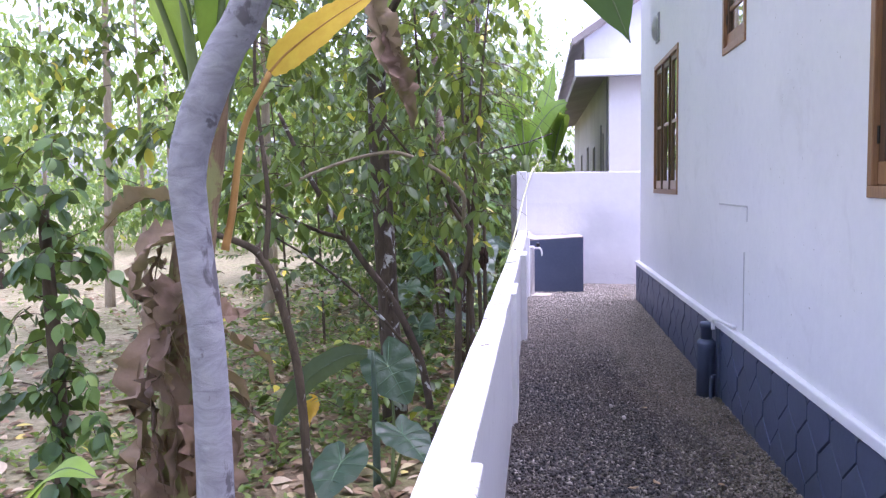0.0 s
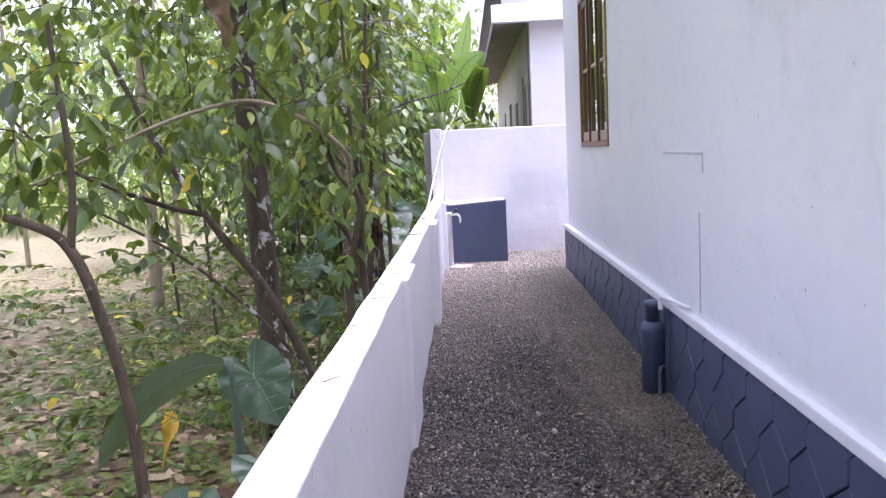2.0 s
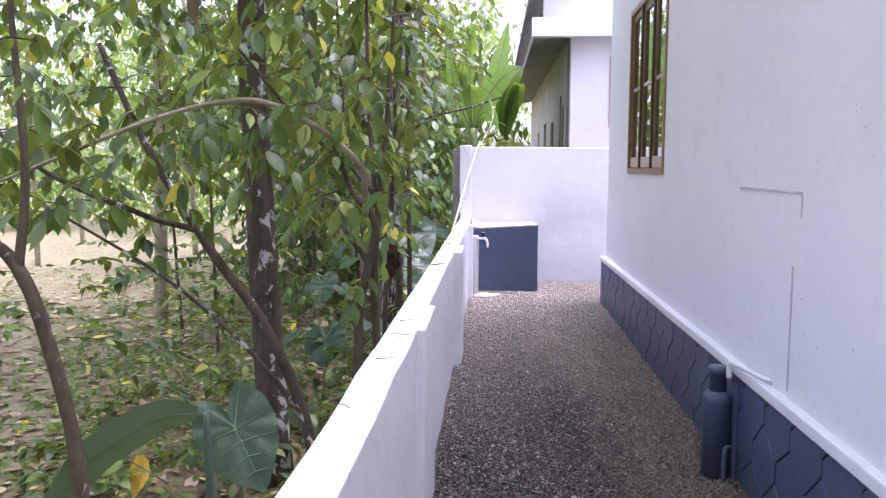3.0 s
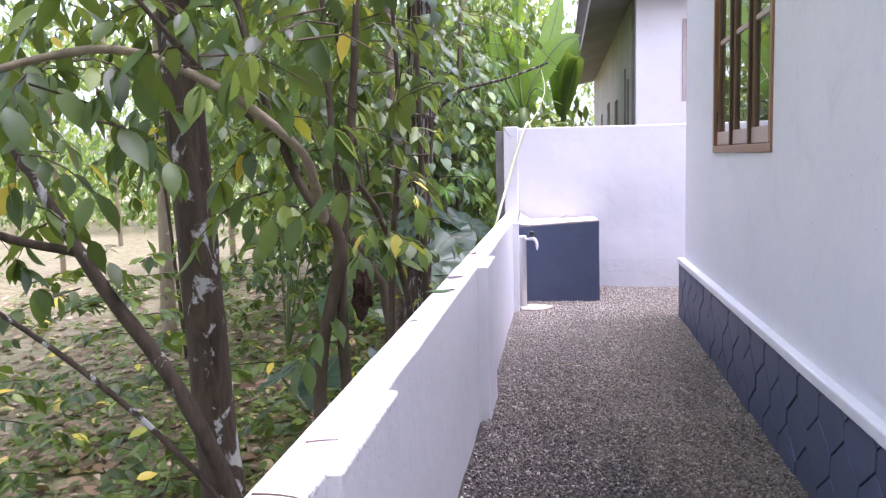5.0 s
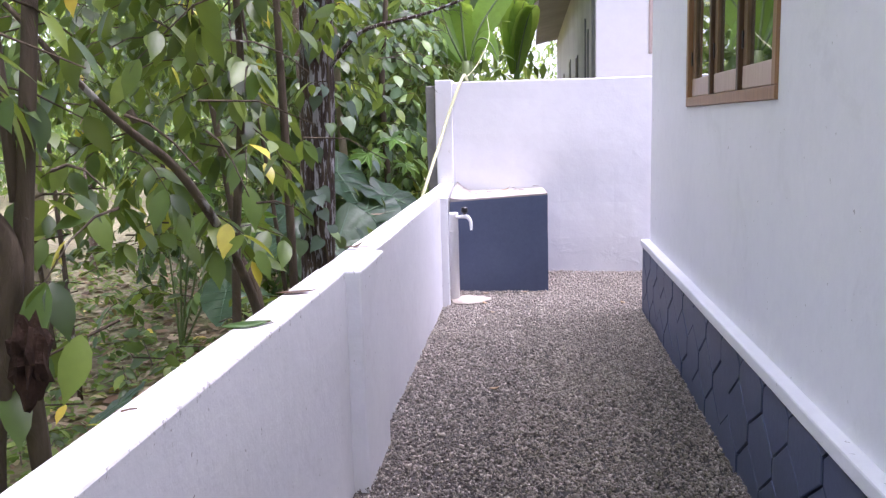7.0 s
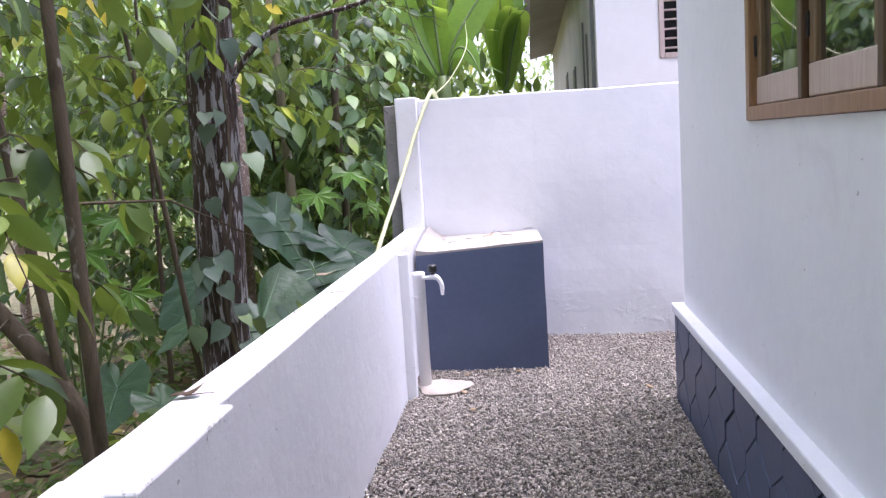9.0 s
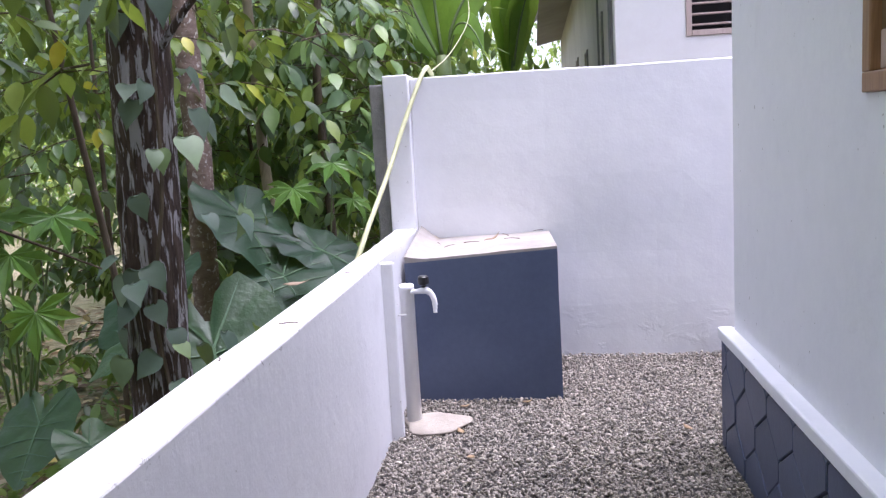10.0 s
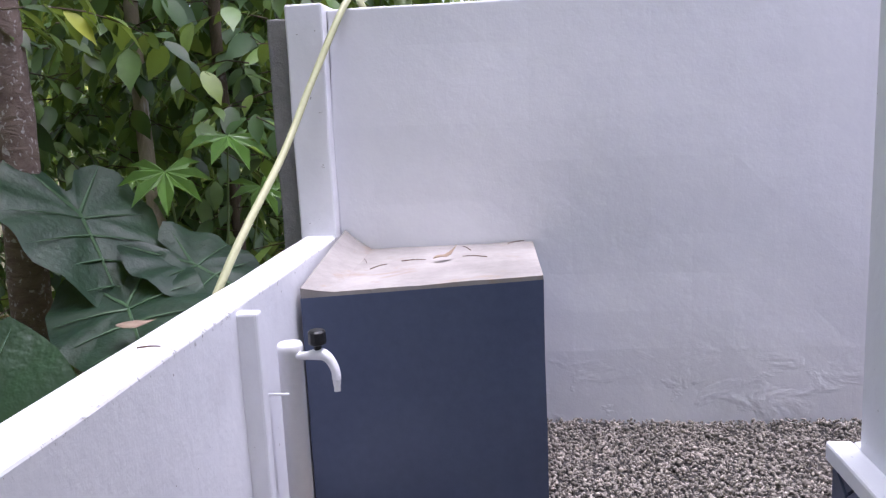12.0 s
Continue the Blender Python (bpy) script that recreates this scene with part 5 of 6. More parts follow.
fan = thing("banana_plant", (-0.02, 15.3, G), "bright green banana plant fanning out behind the tall wall", "banana plant", "banana plants")
keep_at(part("pseudostem", tube_bm([(-0.02, 15.3, G, 0.10), (-0.03, 15.3, 1.0, 0.09), (-0.05, 15.3, 2.1, 0.06)], 12, 5, 0.04, 3), STEM_GREEN, None, smooth=True), fan)
for k, (p, w, roll) in enumerate(((((-0.04, 15.35, 2.15), (0.10, 15.35, 2.48), (0.30, 15.38, 2.78), (0.50, 15.4, 2.98), (0.74, 15.45, 3.06)), 0.21, 72),
                                  (((-0.06, 15.3, 2.1), (-0.10, 15.3, 2.55), (-0.12, 15.3, 3.0), (-0.10, 15.3, 3.45), (0.0, 15.25, 3.8)), 0.17, 75),
                                  (((-0.10, 15.3, 2.1), (-0.28, 15.28, 2.5), (-0.40, 15.25, 2.95), (-0.46, 15.2, 3.4), (-0.50, 15.1, 3.8)), 0.16, -60),
                                  (((0.0, 15.25, 2.1), (0.08, 15.15, 2.30), (0.17, 15.05, 2.33), (0.26, 14.95, 2.24), (0.34, 14.9, 2.05)), 0.13, 55),
                                  (((-0.1, 15.35, 2.1), (-0.3, 15.4, 2.3), (-0.55, 15.45, 2.45), (-0.8, 15.5, 2.42)), 0.16, -50),
                                  (((0.0, 15.4, 2.1), (0.2, 15.6, 2.7), (0.38, 15.8, 3.3), (0.5, 16.0, 3.9)), 0.18, 40))):
    leaf_part("leaf", fan, p, w, BANANA, "", 0.08, 140 + k, 0.018, None, 0.12, roll)
for k, (bx, by, hgt) in enumerate(((-0.5, 16.6, 1.9), (0.4, 18.0, 1.9))):
    b = thing("banana_plant", (bx, by, G), "green banana plant with broad upright leaves", "banana plant", "banana plants")
    keep_at(part("pseudostem", tube_bm([(bx, by, G, 0.11), (bx + 0.03, by, hgt * 0.5, 0.09), (bx + 0.05, by, hgt, 0.06)], 12, 5, 0.04, k), STEM_GREEN, None, smooth=True), b)
    rng = np.random.default_rng(50 + k)
    for j in range(8):
        a = (1.57 if j % 2 else -1.57) + rng.uniform(-1.0, 1.0)
        ln, rise = rng.uniform(0.4, 1.1), rng.uniform(1.5, 2.4)
        o = Vector((math.cos(a), math.sin(a), 0))
        s = Vector((bx + 0.05, by, hgt - 0.1))
        pts = [s + o * ln * u * 0.5 + Vector((0, 0, rise * (1.5 * u - 0.75 * u * u))) for u in (0.12, 0.35, 0.6, 0.82, 1.0)]
        leaf_part("leaf", b, [tuple(p) for p in pts], rng.uniform(0.20, 0.28), BANANA, "", 0.08, 70 + 10 * k + j, 0.018, None, 0.15, rng.uniform(-35, 35))


# ---- elephant-ear plants ----
def ear_leaf(parent, base, tip_dir, size, tilt, mat=EAR, seed=0):
    """A broad arrow-shaped leaf with a wavy edge, on a long stalk that rises from base."""
    bm = bmesh.new()
    n = 44
    turn_at = (0.0, 0.12, 0.5, 1.05, 1.6, 2.2, 2.65, 2.95, 3.1416)
    reach = (0.80, 0.70, 0.56, 0.47, 0.44, 0.47, 0.50, 0.34, 0.10)
    radius = lambda a: float(np.interp(abs(a), turn_at, reach))
    lift = lambda x, y: -0.30 * (y * abs(y)) * 0.5 + 0.16 * abs(x) - 0.30 * x * x
    rim, mid, inner = [], [], []
    for i in range(n):
        a = -math.pi + 2 * math.pi * (i + 0.5) / n
        r = radius(a)
        for ring, k in ((rim, 1.0), (mid, 0.68), (inner, 0.34)):
            x, y = r * k * math.sin(a), r * k * math.cos(a)
            ring.append(bm.verts.new((x, y, lift(x, y) + k * k * 0.022 * math.sin(9 * a + seed))))
    c = bm.verts.new((0, 0, 0.0))
    for i in range(n):
        j = (i + 1) % n
        bm.faces.new((mid[i], rim[i], rim[j], mid[j]))
        bm.faces.new((inner[i], mid[i], mid[j], inner[j]))
        bm.faces.new((c, inner[i], inner[j]))
    d = Vector(tip_dir).normalized()
    x = d.cross(Vector((0, 0, 1))).normalized()
    z = x.cross(d)
    rot = Matrix((x, d, z)).transposed() @ Matrix.Rotation(radians(tilt), 3, "Y")
    pos = Vector(base[1])
    for v in bm.verts:
        v.co = pos + rot @ (v.co * size)
    lf = keep_at(part("leaf", bm, mat, None, smooth=True), parent)
    bm = bmesh.new()
    lines = [((0, 0), (0, 0.78)), ((0, 0), (0.46 * math.sin(2.6), 0.46 * math.cos(2.6))), ((0, 0), (-0.46 * math.sin(2.6), 0.46 * math.cos(2.6)))]
    for f0, a in ((0.04, 1.55), (0.18, 0.95), (0.36, 0.55), (0.54, 0.27)):
        for sg in (-1, 1):
            r = radius(a) * 0.93
            lines.append(((0, f0), (sg * r * math.sin(a), r * math.cos(a))))
    for k, (p0, p1) in enumerate(lines):
        pts = []
        for u in (0.0, 0.33, 0.66, 1.0):
            x, y = p0[0] + (p1[0] - p0[0]) * u, p0[1] + (p1[1] - p0[1]) * u
            pts.append(pos + rot @ (Vector((x, y, lift(x, y) + 0.005)) * size))
        w = 0.012 if k < 3 else 0.008
        vs, fs = tube_data(pts, [w * size, w * 0.8 * size, w * 0.55 * size, 0.001], 4)
        bv = [bm.verts.new(q) for q in vs]
        for q in fs:
            bm.faces.new([bv[m] for m in q])
    keep_at(part("vein", bm, VEIN, None), parent)
    b0 = Vector(base[0])
    keep_at(part("stalk", tube_bm([(*b0, 0.016), (*(b0.lerp(pos, 0.5) + Vector((0.03, 0, 0.06))), 0.012), (*pos, 0.008)], 7), STEM_GREEN, None, smooth=True), parent)
    return lf


def ear_plant(base, leaves, label="elephant-ear plant with broad dark green leaves", seed=0, mat=EAR):
    p = thing("elephant_ear_plant", base, label, "plant", "elephant-ear plants")
    for k, (pos, d, size, tilt) in enumerate(leaves):
        ear_leaf(p, (base, pos), d, size, tilt, mat, seed * 10 + k)
    return p


ear_plant((-1.05, 12.9, G), [((-1.06, 12.72, 0.98), (0.62, -0.55, -0.62), 0.74, -12), ((-0.74, 12.42, 0.66), (0.45, -0.65, -0.30), 0.64, 12), ((-0.60, 12.72, 0.76), (0.8, -0.15, -0.35), 0.60, 8), ((-1.40, 12.2, 0.66), (-0.4, -0.7, -0.5), 0.6, 0)], seed=1)
ear_plant((-0.9, 11.6, G), [((-0.80, 11.50, 0.48), (0.35, -0.55, -0.75), 0.80, 12), ((-1.25, 11.8, 0.5), (-0.6, -0.5, -0.4), 0.5, 0)], seed=2, mat=EAR_LIGHT)
ear_plant((-0.92, 6.0, G), [((-0.95, 6.08, 0.24), (0.50, -0.40, -0.70), 0.44, 38), ((-0.75, 5.5, -0.1), (0.6, -0.6, -0.3), 0.4, 0), ((-1.1, 5.2, -0.2), (-0.2, -0.8, -0.4), 0.4, 0)], seed=3)
ear_plant((-1.25, 9.4, G), [((-1.18, 9.3, -0.02), (0.1, -0.8, -0.5), 0.42, 12), ((-0.75, 9.5, 0.05), (0.6, -0.4, -0.4), 0.36, 0), ((-1.6, 9.6, -0.1), (-0.7, -0.2, -0.4), 0.36, 0)], seed=4)
ear_plant((-1.6, 11.6, G), [((-1.66, 11.42, 0.16), (0.05, -0.75, -0.55), 0.44, 6), ((-1.35, 11.3, 0.10), (0.7, -0.4, -0.4), 0.34, 0)], seed=6, mat=EAR_LIGHT)
ear_plant((-1.6, 2.6, G), [((-1.45, 2.5, 0.05), (0.4, -0.5, -0.3), 0.42, 0), ((-1.9, 2.8, 0.0), (-0.5, -0.3, -0.4), 0.4, 0)], seed=5, mat=BANANA)
ye = thing("yellowed_leaf", (-1.73, 6.7, -0.58), "bright yellow dying leaf among the ear plants", "leaf")
leaf_part("blade", ye, [(-1.72, 6.74, -0.16), (-1.71, 6.71, -0.28), (-1.73, 6.69, -0.40), (-1.78, 6.67, -0.54)], 0.085, YELLOW_LEAF, "", 0.3, 3, 0.006, YELLOW_LEAF, 0.5)


side = thing("arching_leaf_plant", (-1.02, 5.95, G), "young banana plant with one long drooping blue-green leaf", "plant")
leaf_part("leaf", side, [(-1.06, 5.90, 0.36), (-1.22, 5.82, 0.355), (-1.42, 5.72, 0.24), (-1.58, 5.64, 0.06), (-1.68, 5.6, -0.12)], 0.12, VINE_LEAF, "", 0.12, 41, 0.004, VINE_LEAF, 0.25, 75)
keep_at(part("stem", tube_bm([(-1.02, 5.95, G, 0.030), (-1.02, 5.94, -0.1, 0.026), (-1.03, 5.92, 0.37, 0.012)], 9), VINE_LEAF, None, smooth=True), side)


# ---- lobed leaves ----
def lobed_plant(base, leaves, label, seed=0):
    p = thing("lobed_leaf_plant", base, label, "plant", "lobed-leaf plants")
    for k, (pos, d, size) in enumerate(leaves):
        bm = bmesh.new()
        c = bm.verts.new((0, 0, 0))
        ring = []
        lobes = 7
        for i in range(lobes):
            a = (i - (lobes - 1) / 2) * 0.72
            r = 0.55 * (1 - 0.07 * abs(i - 3))
            for da, rr, zz in ((-0.34, 0.22, 0.0), (-0.22, r * 0.64, 0.02), (0.0, r, -0.09), (0.22, r * 0.64, 0.02)):
                ring.append(bm.verts.new((rr * math.sin(a + da), rr * math.cos(a + da), zz - 0.05 * rr)))
        ring.append(bm.verts.new((0.14 * math.sin(2.5), 0.14 * math.cos(2.5), 0)))
        for i in range(len(ring) - 1):
            bm.faces.new((c, ring[i + 1], ring[i]))
        dv = Vector(d).normalized()
        x = dv.cross(Vector((0, 0, 1))).normalized()
        rot = Matrix((x, dv, x.cross(dv))).transposed()
        for v in bm.verts:
            v.co = Vector(pos) + rot @ (v.co * size)
        keep_at(part("leaf", bm, PAPAYA, None), p)
        b0, q = Vector(base), Vector(pos)
        keep_at(part("stalk", tube_bm([(*b0, 0.012), (*(b0.lerp(q, 0.6) + Vector((0, 0, 0.05))), 0.008), (*q, 0.005)], 6), STEM_GREEN, None), p)


lobed_plant((-0.85, 13.5, G), [((-0.83, 13.05, 1.12), (0.25, -0.6, -0.5), 0.44), ((-0.62, 13.3, 1.26), (0.5, -0.5, -0.35), 0.46), ((-1.05, 13.2, 1.08), (-0.4, -0.5, -0.4), 0.40), ((-0.55, 13.5, 1.0), (0.5, -0.4, -0.5), 0.36)], "cut-leaved green plant behind the low wall")
lobed_plant((-2.6, 12.6, G), [((-2.25, 12.1, 1.10), (0.1, -0.8, -0.35), 0.6), ((-2.5, 12.2, 1.16), (-0.6, -0.6, -0.3), 0.6), ((-1.95, 12.2, 1.08), (0.6, -0.6, -0.4), 0.55), ((-2.1, 12.0, 0.9), (0.2, -0.7, -0.6), 0.5), ((-2.6, 12.9, 1.1), (0.0, 0.6, -0.1), 0.5), ((-1.19, 10.8, 0.82), (0.05, -0.35, -0.9), 0.34)], "bright green lobed-leaf plant in the undergrowth", 1)

# ---- undergrowth, mid and far foliage ----
under = thing("undergrowth", (-2.0, 14.0, G), "dense leafy undergrowth and saplings behind the boundary wall", "undergrowth", kind="stuff")
foliage(under, [((-3.2, -0.5, 13.8, 17.0, -0.3, 2.6), 420, 0.5), ((-3.4, -1.8, 12.2, 16.0, -0.3, 1.6), 130, 0.5), ((-1.8, -0.3, 14.2, 18.0, 1.4, 3.8), 220, 0.6), ((-5.0, -1.6, 14.0, 17.5, 1.6, 4.0), 240, 0.6)], mat=LEAF_DEEP, leaf=0.15, seed=11)
thicket = thing("broad_leaf_thicket", (-0.9, 14.2, G), "thicket of broad dark teal-green leaves behind the wall", "undergrowth", kind="stuff")
foliage(thicket, [((-1.9, -0.35, 13.3, 14.6, 0.2, 2.1), 120, 0.45), ((-1.5, -0.4, 13.8, 15.0, 1.6, 2.9), 60, 0.45)], mat=LEAF_DEEP, leaf=0.19, seed=18, width=1.15, step=0.10)
mid = thing("shrub_layer", (-3.5, 10.0, G), "drooping plantation shrubs with long green leaves", "shrubs", kind="stuff")
foliage(mid, [((-4.5, -1.8, 8.5, 12.0, 1.3, 3.4), 80, 0.6), ((-3.2, -0.3, 10.6, 13.5, 1.7, 4.0), 130, 0.6), ((-7.5, -2.5, 6.5, 11.0, 2.0, 4.0), 70, 0.7), ((-1.2, -0.1, 7.4, 10.5, 2.3, 4.0), 50, 0.6)], leaf=0.15, seed=12, width=1.2)
seed_bed = thing("seedlings", (-1.4, 8.0, G), "young leafy seedlings growing along the boundary wall", "seedlings", kind="stuff")
foliage(seed_bed, [((-2.6, -0.45, 6.2, 10.5, -0.55, -0.05), 58, 0.3), ((-1.2, -0.4, 8.6, 11.0, -0.4, 0.5), 40, 0.3), ((-3.0, -1.0, 7.6, 10.8, -0.4, 0.9), 60, 0.35), ((-4.4, -2.2, 8.0, 12.0, -0.4, 0.7), 50, 0.35), ((-3.4, -1.8, 5.0, 9.0, -0.55, -0.25), 26, 0.25)], leaf=0.12, seed=15, width=1.2, step=0.06, hang=0.3, droop=0.1)
vine2 = tree("leafy_vine_post", [[(-2.62, 4.6, G, 0.05), (-2.62, 4.6, 0.4, 0.045), (-2.64, 4.6, 0.9, 0.04), (-2.66, 4.6, 1.45, 0.03)]], BARK_TWIG, "thin post wrapped in green climbing vine", "vine")
foliage(vine2, [((-2.85, -2.45, 4.45, 4.75, -0.4, 1.6), 70, 0.2), ((-3.5, -2.5, 4.5, 5.3, 1.0, 1.9), 26, 0.4)], mat=LEAF_DEEP, leaf=0.12, seed=14, width=1.6, step=0.06)


def far_foliage(name, regions, leaf, seed, label):
    rng = np.random.default_rng(seed)
    P, D, Nn, Sz = [], [], [], []
    for (x0, x1, y0, y1, z0, z1), clumps, per, rad in regions:
        for _ in range(clumps):
            c = np.array([rng.uniform(x0, x1), rng.uniform(y0, y1), rng.uniform(z0, z1)])
            p = c + rng.normal(0, 1, (per, 3)) * rad * np.array([1, 1, 0.6])
            P.append(p)
            D.append(rng.normal(0, 0.6, (per, 3)) + np.array([0, 0, -0.7]))
            Nn.append(rng.normal(0, 0.5, (per, 3)) + np.array([0, 0, 1.0]))
            Sz.append(leaf * rng.uniform(0.6, 1.3, per))
    P = np.concatenate(P)
    P[:, 2] = np.maximum(P[:, 2], -0.5)
    clear = (P[:, 0] < 0.3) | (P[:, 1] < 12.5) | (P[:, 1] > 30) | ((P[:, 0] < 1.3) & (P[:, 2] < 2.4))  # none inside the neighbouring house
    v, f = leaves_arrays(P[clear], np.concatenate(D)[clear], np.concatenate(Nn)[clear], np.concatenate(Sz)[clear], 1.0, True)
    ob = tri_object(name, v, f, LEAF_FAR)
    return tagged(ob, label, "foliage", kind="stuff")


far_foliage("far_woods", [((0.2, 1.0, 18.5, 27, -0.2, 2.0), 46, 46, 0.28), ((-3.4, 0.2, 17, 20, -0.3, 4.5), 130, 46, 0.45), ((-6.5, -3.4, 17, 20, 1.9, 4.5), 50, 46, 0.45), ((-26, 1, 24, 36, -0.3, 6.5), 420, 46, 0.5), ((-26, 1, 17, 24, 1.9, 6.5), 200, 46, 0.5), ((-26, -9, 9, 20, 1.6, 5.5), 210, 46, 0.5), ((-24, -4, 25, 30, -0.4, 1.8), 200, 40, 0.45), ((-30, 14, 34, 48, 0, 8), 330, 36, 0.9), ((-26, -14, -4, 8, 0.5, 6), 100, 36, 0.7)], 0.26, 31, "plantation foliage in the distance, haze painted into its pale greens")
# leaf clumps, mostly out of view, added to shade path and garden
far_foliage("overhead_canopy", [((-9, -2.5, 6, 15, 4.5, 7.5), 36, 46, 0.5), ((-9, -3, -6, 2, 2.5, 6), 60, 44, 0.5), ((-6.5, 0.6, -7, 8.6, 5.2, 8.0), 350, 46, 0.55), ((-7.5, -1.1, 8.8, 14.5, 4.6, 7.5), 190, 46, 0.5), ((-6, 3.5, -13, -6, 0.0, 7.5), 330, 46, 0.6)], 0.24, 33, "green leaf canopy added overhead and behind for shade")

rng = np.random.default_rng(77)
spots = ((-4.2, 13.0), (-5.6, 16.5), (-3.3, 17.8), (-7.6, 14.2), (-8.8, 18.0), (-2.2, 20.0), (-11.0, 16.0), (-6.7, 21.0), (-10.2, 22.5), (-4.6, 22.0), (-9.4, 12.6), (-12.5, 20.0), (-1.3, 18.6), (-7.2, 9.0))
for k, (tx, ty) in enumerate(spots):
    r = rng.uniform(0.04, 0.09)
    lx, ly = rng.normal(0, 0.25, 2)
    tree("plantation_tree", [[(tx, ty, G, r * 1.2), (tx + lx * 0.2, ty + ly * 0.2, 1.0, r), (tx + lx * 0.6, ty + ly * 0.6, 3.5, r * 0.85), (tx + lx, ty + ly, 8.0, r * 0.55)]], (BARK_PALE, BARK_RING, BARK, BARK_PALE)[k % 4], "slim pale plantation tree trunk with patchy lichen", sides=9)
saplings = ((-1.25, 11.8), (-2.8, 11.2), (-3.6, 12.2), (-1.35, 14.2), (-2.1, 13.0))
for k, (tx, ty) in enumerate(saplings):
    lx, ly = rng.normal(0, 0.3, 2)
    tree("sapling", [[(tx, ty, G, 0.022), (tx + lx * 0.3, ty + ly * 0.3, 0.7, 0.018), (tx + lx * 0.6, ty + ly * 0.6, 1.8, 0.014), (tx + lx, ty + ly, 3.4, 0.008)]], BARK_TWIG, "thin brown understorey sapling stem", "sapling", sides=6, rough=0.03)


# ---- litter, herbs and small things ----
def litter():
    rng = np.random.default_rng(91)
    n = 9000
    x = -0.2 - rng.gamma(1.5, 2.2, n)
    y = rng.uniform(1.0, 18.0, n)
    keep = x > -14
    x, y = x[keep], y[keep]
    z = np.array([ground_height(a, b) for a, b in zip(x, y)]) + rng.uniform(0.005, 0.03, len(x))
    d = rng.normal(0, 1, (len(x), 3)) * np.array([1, 1, 0.18])
    nm = rng.normal(0, 0.25, (len(x), 3)) + np.array([0, 0, 1.0])
    v, f = leaves_arrays(np.column_stack([x, y, z]), d, nm, rng.uniform(0.07, 0.19, len(x)), 1.25)
    tagged(tri_object("leaf_litter", v, f, LITTER), "dry brown fallen leaves scattered on the soil", "leaf litter", kind="stuff")
    n = 2200
    cx, cy = -0.3 - rng.gamma(1.6, 1.9, n), rng.uniform(1.0, 17.0, n)
    P, D, Nn, S = [], [], [], []
    for a, b in zip(cx, cy):
        if a < -12 or noise.noise(Vector((a * 0.6, b * 0.6, 3))) < -0.15:
            continue
        g = ground_height(a, b)
        for _ in range(7):
            t = rng.uniform(0, 2 * math.pi)
            P.append((a + rng.normal(0, 0.07), b + rng.normal(0, 0.07), g + rng.uniform(0.0, 0.10)))
            D.append((math.cos(t), math.sin(t), rng.uniform(0.1, 0.9)))
            Nn.append((rng.normal(0, 0.4), rng.normal(0, 0.4), 1))
            S.append(rng.uniform(0.05, 0.12))
    v, f = leaves_arrays(np.array(P), np.array(D), np.array(Nn), np.array(S), 1.1)
    tagged(tri_object("ground_herbs", v, f, HERB), "low green herbs and seedlings between the fallen leaves", "herbs", kind="stuff")


litter()


def loose_leaf(name, pos, d, size, mat, label, width=1.3, curl=1.0):
    v, f = leaves_arrays(np.array([pos]), np.array([d]), np.array([(0.05, 0.05, 1.0)]), np.array([size]), width)
    v[:, 2] = pos[2] + np.abs(v[:, 2] - pos[2]) * 0.6 * curl
    ob = tri_object(name, v, f, mat)
    m = ob.modifiers.new("thickness", "SOLIDIFY")
    m.thickness = 0.0015
    return tagged(ob, label, "leaf")


def twig(pos, ang, ln, label="thin dry twig lying on the wall top"):
    c, s = math.cos(ang), math.sin(ang)
    x, y, z = pos
    bm = tube_bm([(x, y, z, 0.0022), (x + c * ln * 0.5 + 0.004, y + s * ln * 0.5, z + 0.002, 0.002), (x + c * ln, y + s * ln, z, 0.0016)], 5, 3)
    return tagged(part("twig", bm, TEAK_DARK), label, "twig", "twigs on the wall")


TOP = 0.861
for p, a, ln in (((-0.10, 4.95, TOP), 0.2, 0.08), ((-0.115, 5.35, TOP), -0.1, 0.09), ((-0.10, 5.62, TOP), 0.3, 0.07), ((-0.05, 5.25, TOP), 1.9, 0.06), ((-0.09, 4.4, TOP), 2.4, 0.05), ((-0.09, 3.7, TOP), 0.9, 0.06),
                 ((-0.10, 8.95, TOP), 0.3, 0.07), ((-0.07, 10.3, TOP), 0.1, 0.06), ((-0.10, 9.9, TOP), 2.0, 0.03), ((-0.08, 11.2, TOP), 0.2, 0.05), ((-0.06, 7.6, TOP), 0.1, 0.03), ((-0.11, 6.9, TOP), 0.6, 0.03)):
    twig(p, a, ln)
loose_leaf("fallen_leaf", (-0.16, 7.55, TOP), (0.9, 0.5, 0), 0.14, LEAF_DEEP, "curled olive-green leaf lying on the wall top", 1.3, 0.3)
loose_leaf("fallen_leaf", (-0.15, 8.0, TOP), (1.0, 0.25, 0), 0.13, TEAK_DARK, "dark dry leaf lying on the wall top", 0.8, 0.3)
loose_leaf("fallen_leaf", (-0.14, 8.95, TOP), (1.0, 0.35, 0), 0.09, DRY, "dry curled brown leaf on the wall top", 1.0, 3.0)
for k, (x, y) in enumerate(((0.608, 4.35), (0.777, 4.41), (1.10, 4.45), (0.60, 12.05), (0.33, 11.62), (0.40, 11.35), (0.28, 12.0), (1.38, 11.62), (0.9, 5.9), (0.45, 9.6))):
    loose_leaf("fallen_leaf", (x, y, 0.006), (math.cos(k * 2.1), math.sin(k * 2.1), 0), 0.055, LITTER, "small dry tan leaf lying on the gravel", 1.5, 2.0)
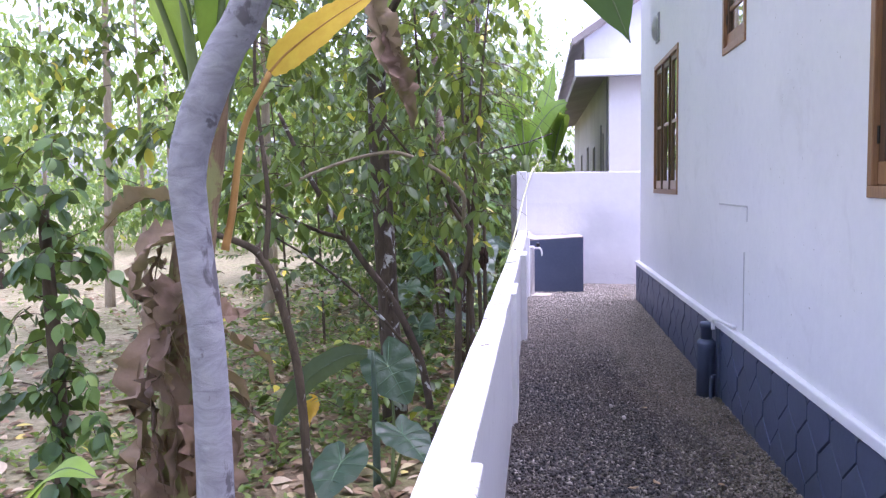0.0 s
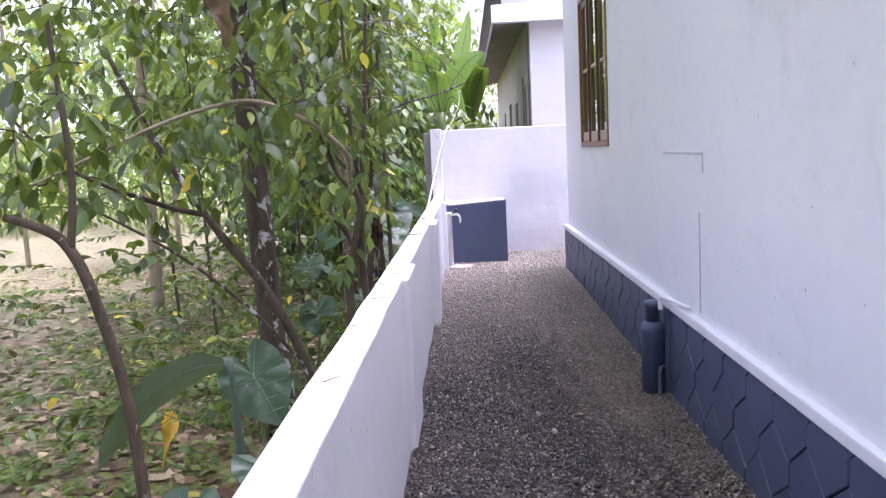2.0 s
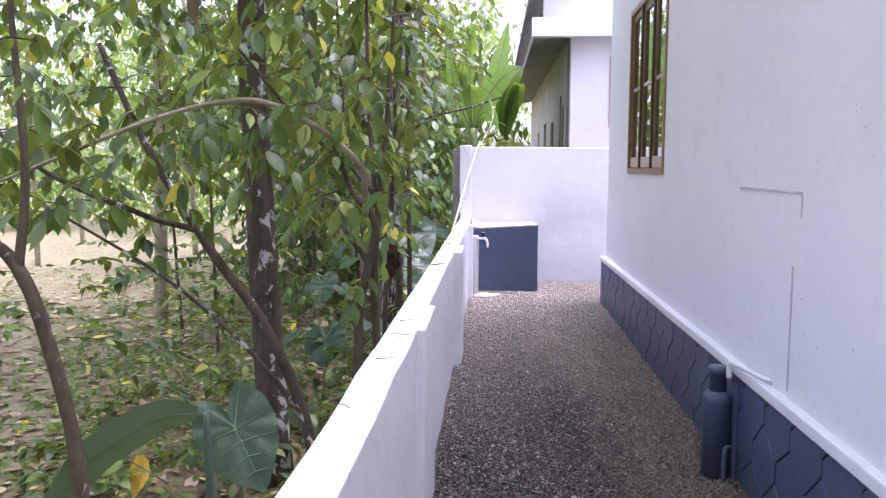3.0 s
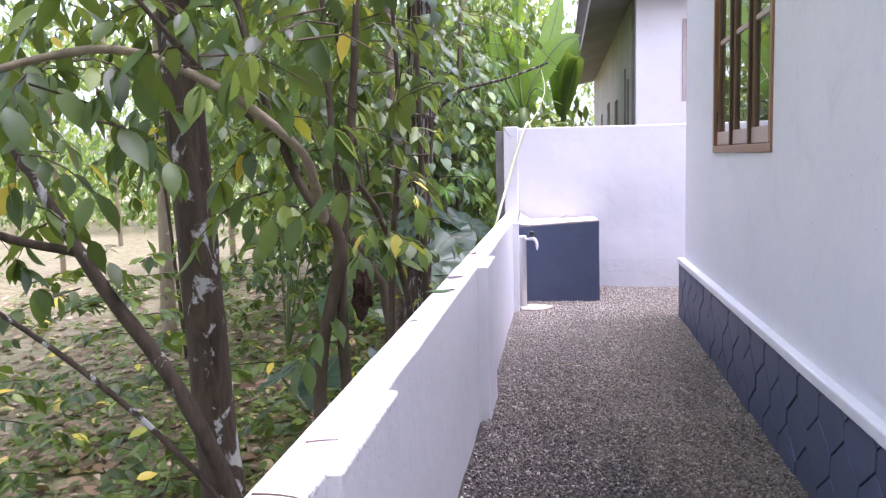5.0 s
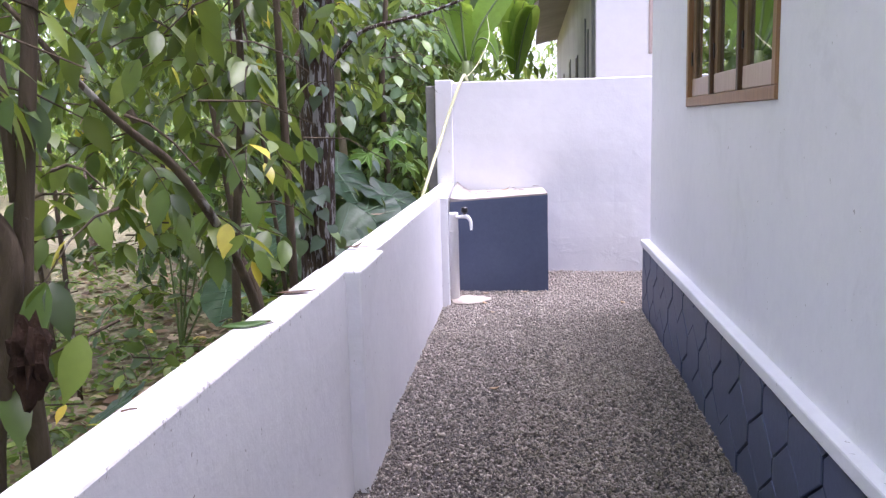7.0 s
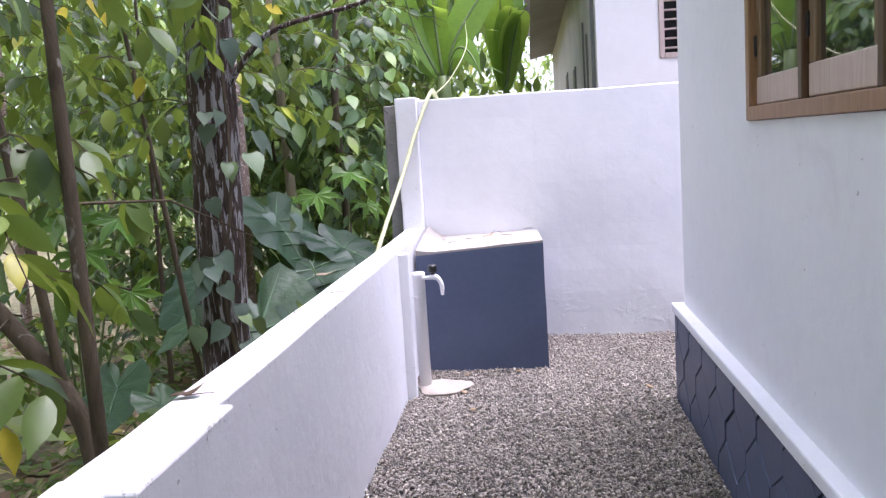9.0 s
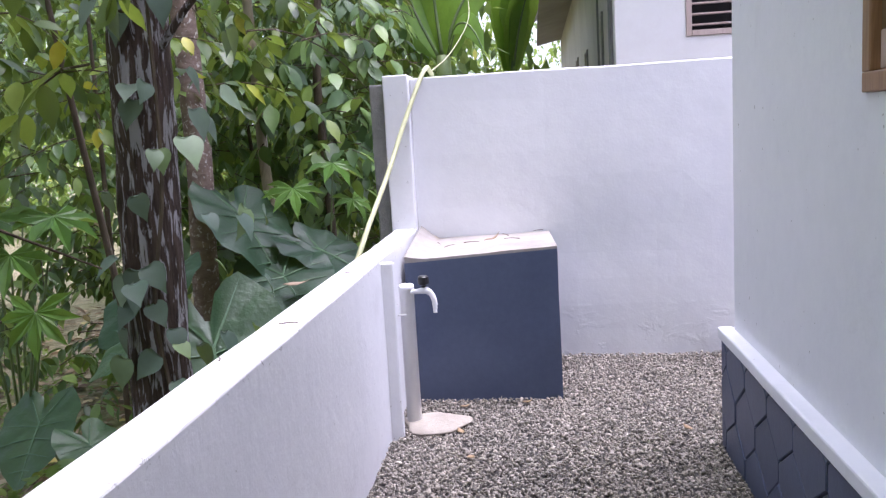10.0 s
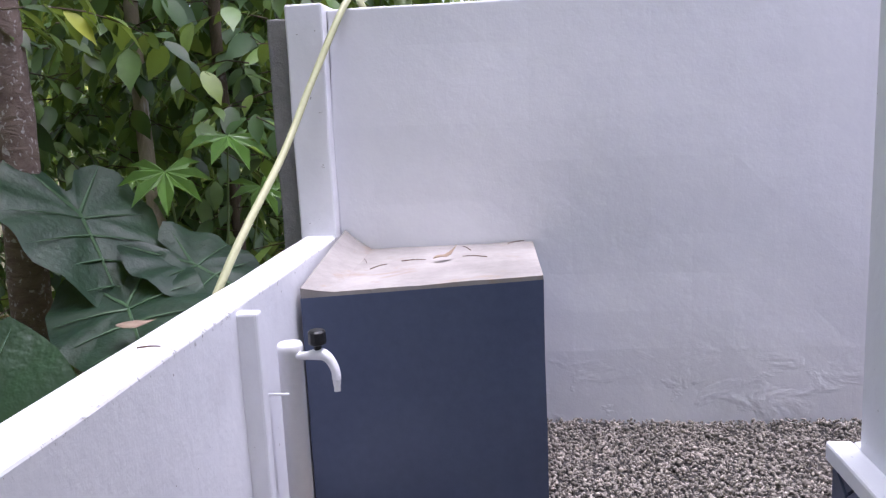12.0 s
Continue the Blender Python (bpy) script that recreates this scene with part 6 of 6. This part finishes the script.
for k, (x, y) in enumerate(((0.30, 12.5), (0.20, 12.4), (0.55, 12.6), (0.62, 12.45), (0.75, 12.7), (0.14, 12.6))):
    zz = 0.768 + 0.046 * (x - 0.016) / 0.8 + 0.015 * (y - 12.13) / 0.7
    tagged(part("twig", tube_bm([(x, y, zz, 0.0022), (x + 0.05 * math.cos(k), y + 0.05 * math.sin(k), zz + 0.004, 0.002), (x + 0.09 * math.cos(k), y + 0.09 * math.sin(k), zz + 0.002, 0.0015)], 5, 3), TEAK_DARK), "thin dry twig lying on the tank top", "twig", "twigs on the tank")
loose_leaf("fallen_leaf", (0.42, 12.48, 0.803), (0.8, 0.5, 0), 0.10, DRY, "curled dry brown leaf on the tank top", 0.8, 4.0)
loose_leaf("fallen_leaf", (-0.68, 12.22, 0.645), (0.9, -0.2, 0), 0.17, DRY, "dry pinkish-brown leaf caught on an elephant-ear leaf", 1.7, 1.5)
bm = bmesh.new()
bmesh.ops.create_icosphere(bm, subdivisions=2, radius=1.0)
for v in bm.verts:
    v.co *= 1 + 0.2 * noise.noise(v.co * 3)
    v.co = Vector((-0.62 + v.co.x * 0.09, 7.7 + v.co.y * 0.09, -0.48 + v.co.z * 0.16))
tagged(part("cut_stump", bm, BARK_PALE), "short pale cut stump on the soil", "stump")
for a, b in (((-1.28, 13.78, 1.98), (-0.80, 13.74, 1.95)), ((-1.28, 13.78, 1.96), (-0.80, 13.74, 1.93)), ((-1.28, 13.78, 2.02), (-1.10, 12.5, 2.06))):
    m_ = (Vector(a) + Vector(b)) / 2 - Vector((0, 0, 0.01))
    tagged(part("string", tube_bm([(*a, 0.004), (*m_, 0.004), (*b, 0.004)], 5, 4), BARK_TWIG), "brown string tied between two stems", "string")
for k, (x, y) in enumerate(((0.72, 5.62), (0.66, 5.9))):
    bm = bmesh.new()
    bmesh.ops.create_icosphere(bm, subdivisions=1, radius=0.017)
    for v in bm.verts:
        v.co = Vector((x, y, 0.008)) + v.co * (1 + 0.3 * noise.noise(v.co * 60))
    tagged(part("pale_stone", bm, TANK_TOP), "whitish stone chip lying on the gravel", "stone")

# ---- plinth stones ----
plinth_stones(1.6, 11.505, lambda u, v, d: (1.466 - d, u, v), 7)
plinth_stones(1.51, 3.2, lambda u, v, d: (u, 11.505 + d, v), 8)
for ob in plinth.children:
    if ob.name.startswith("stone"):
        settle_plinth(ob)
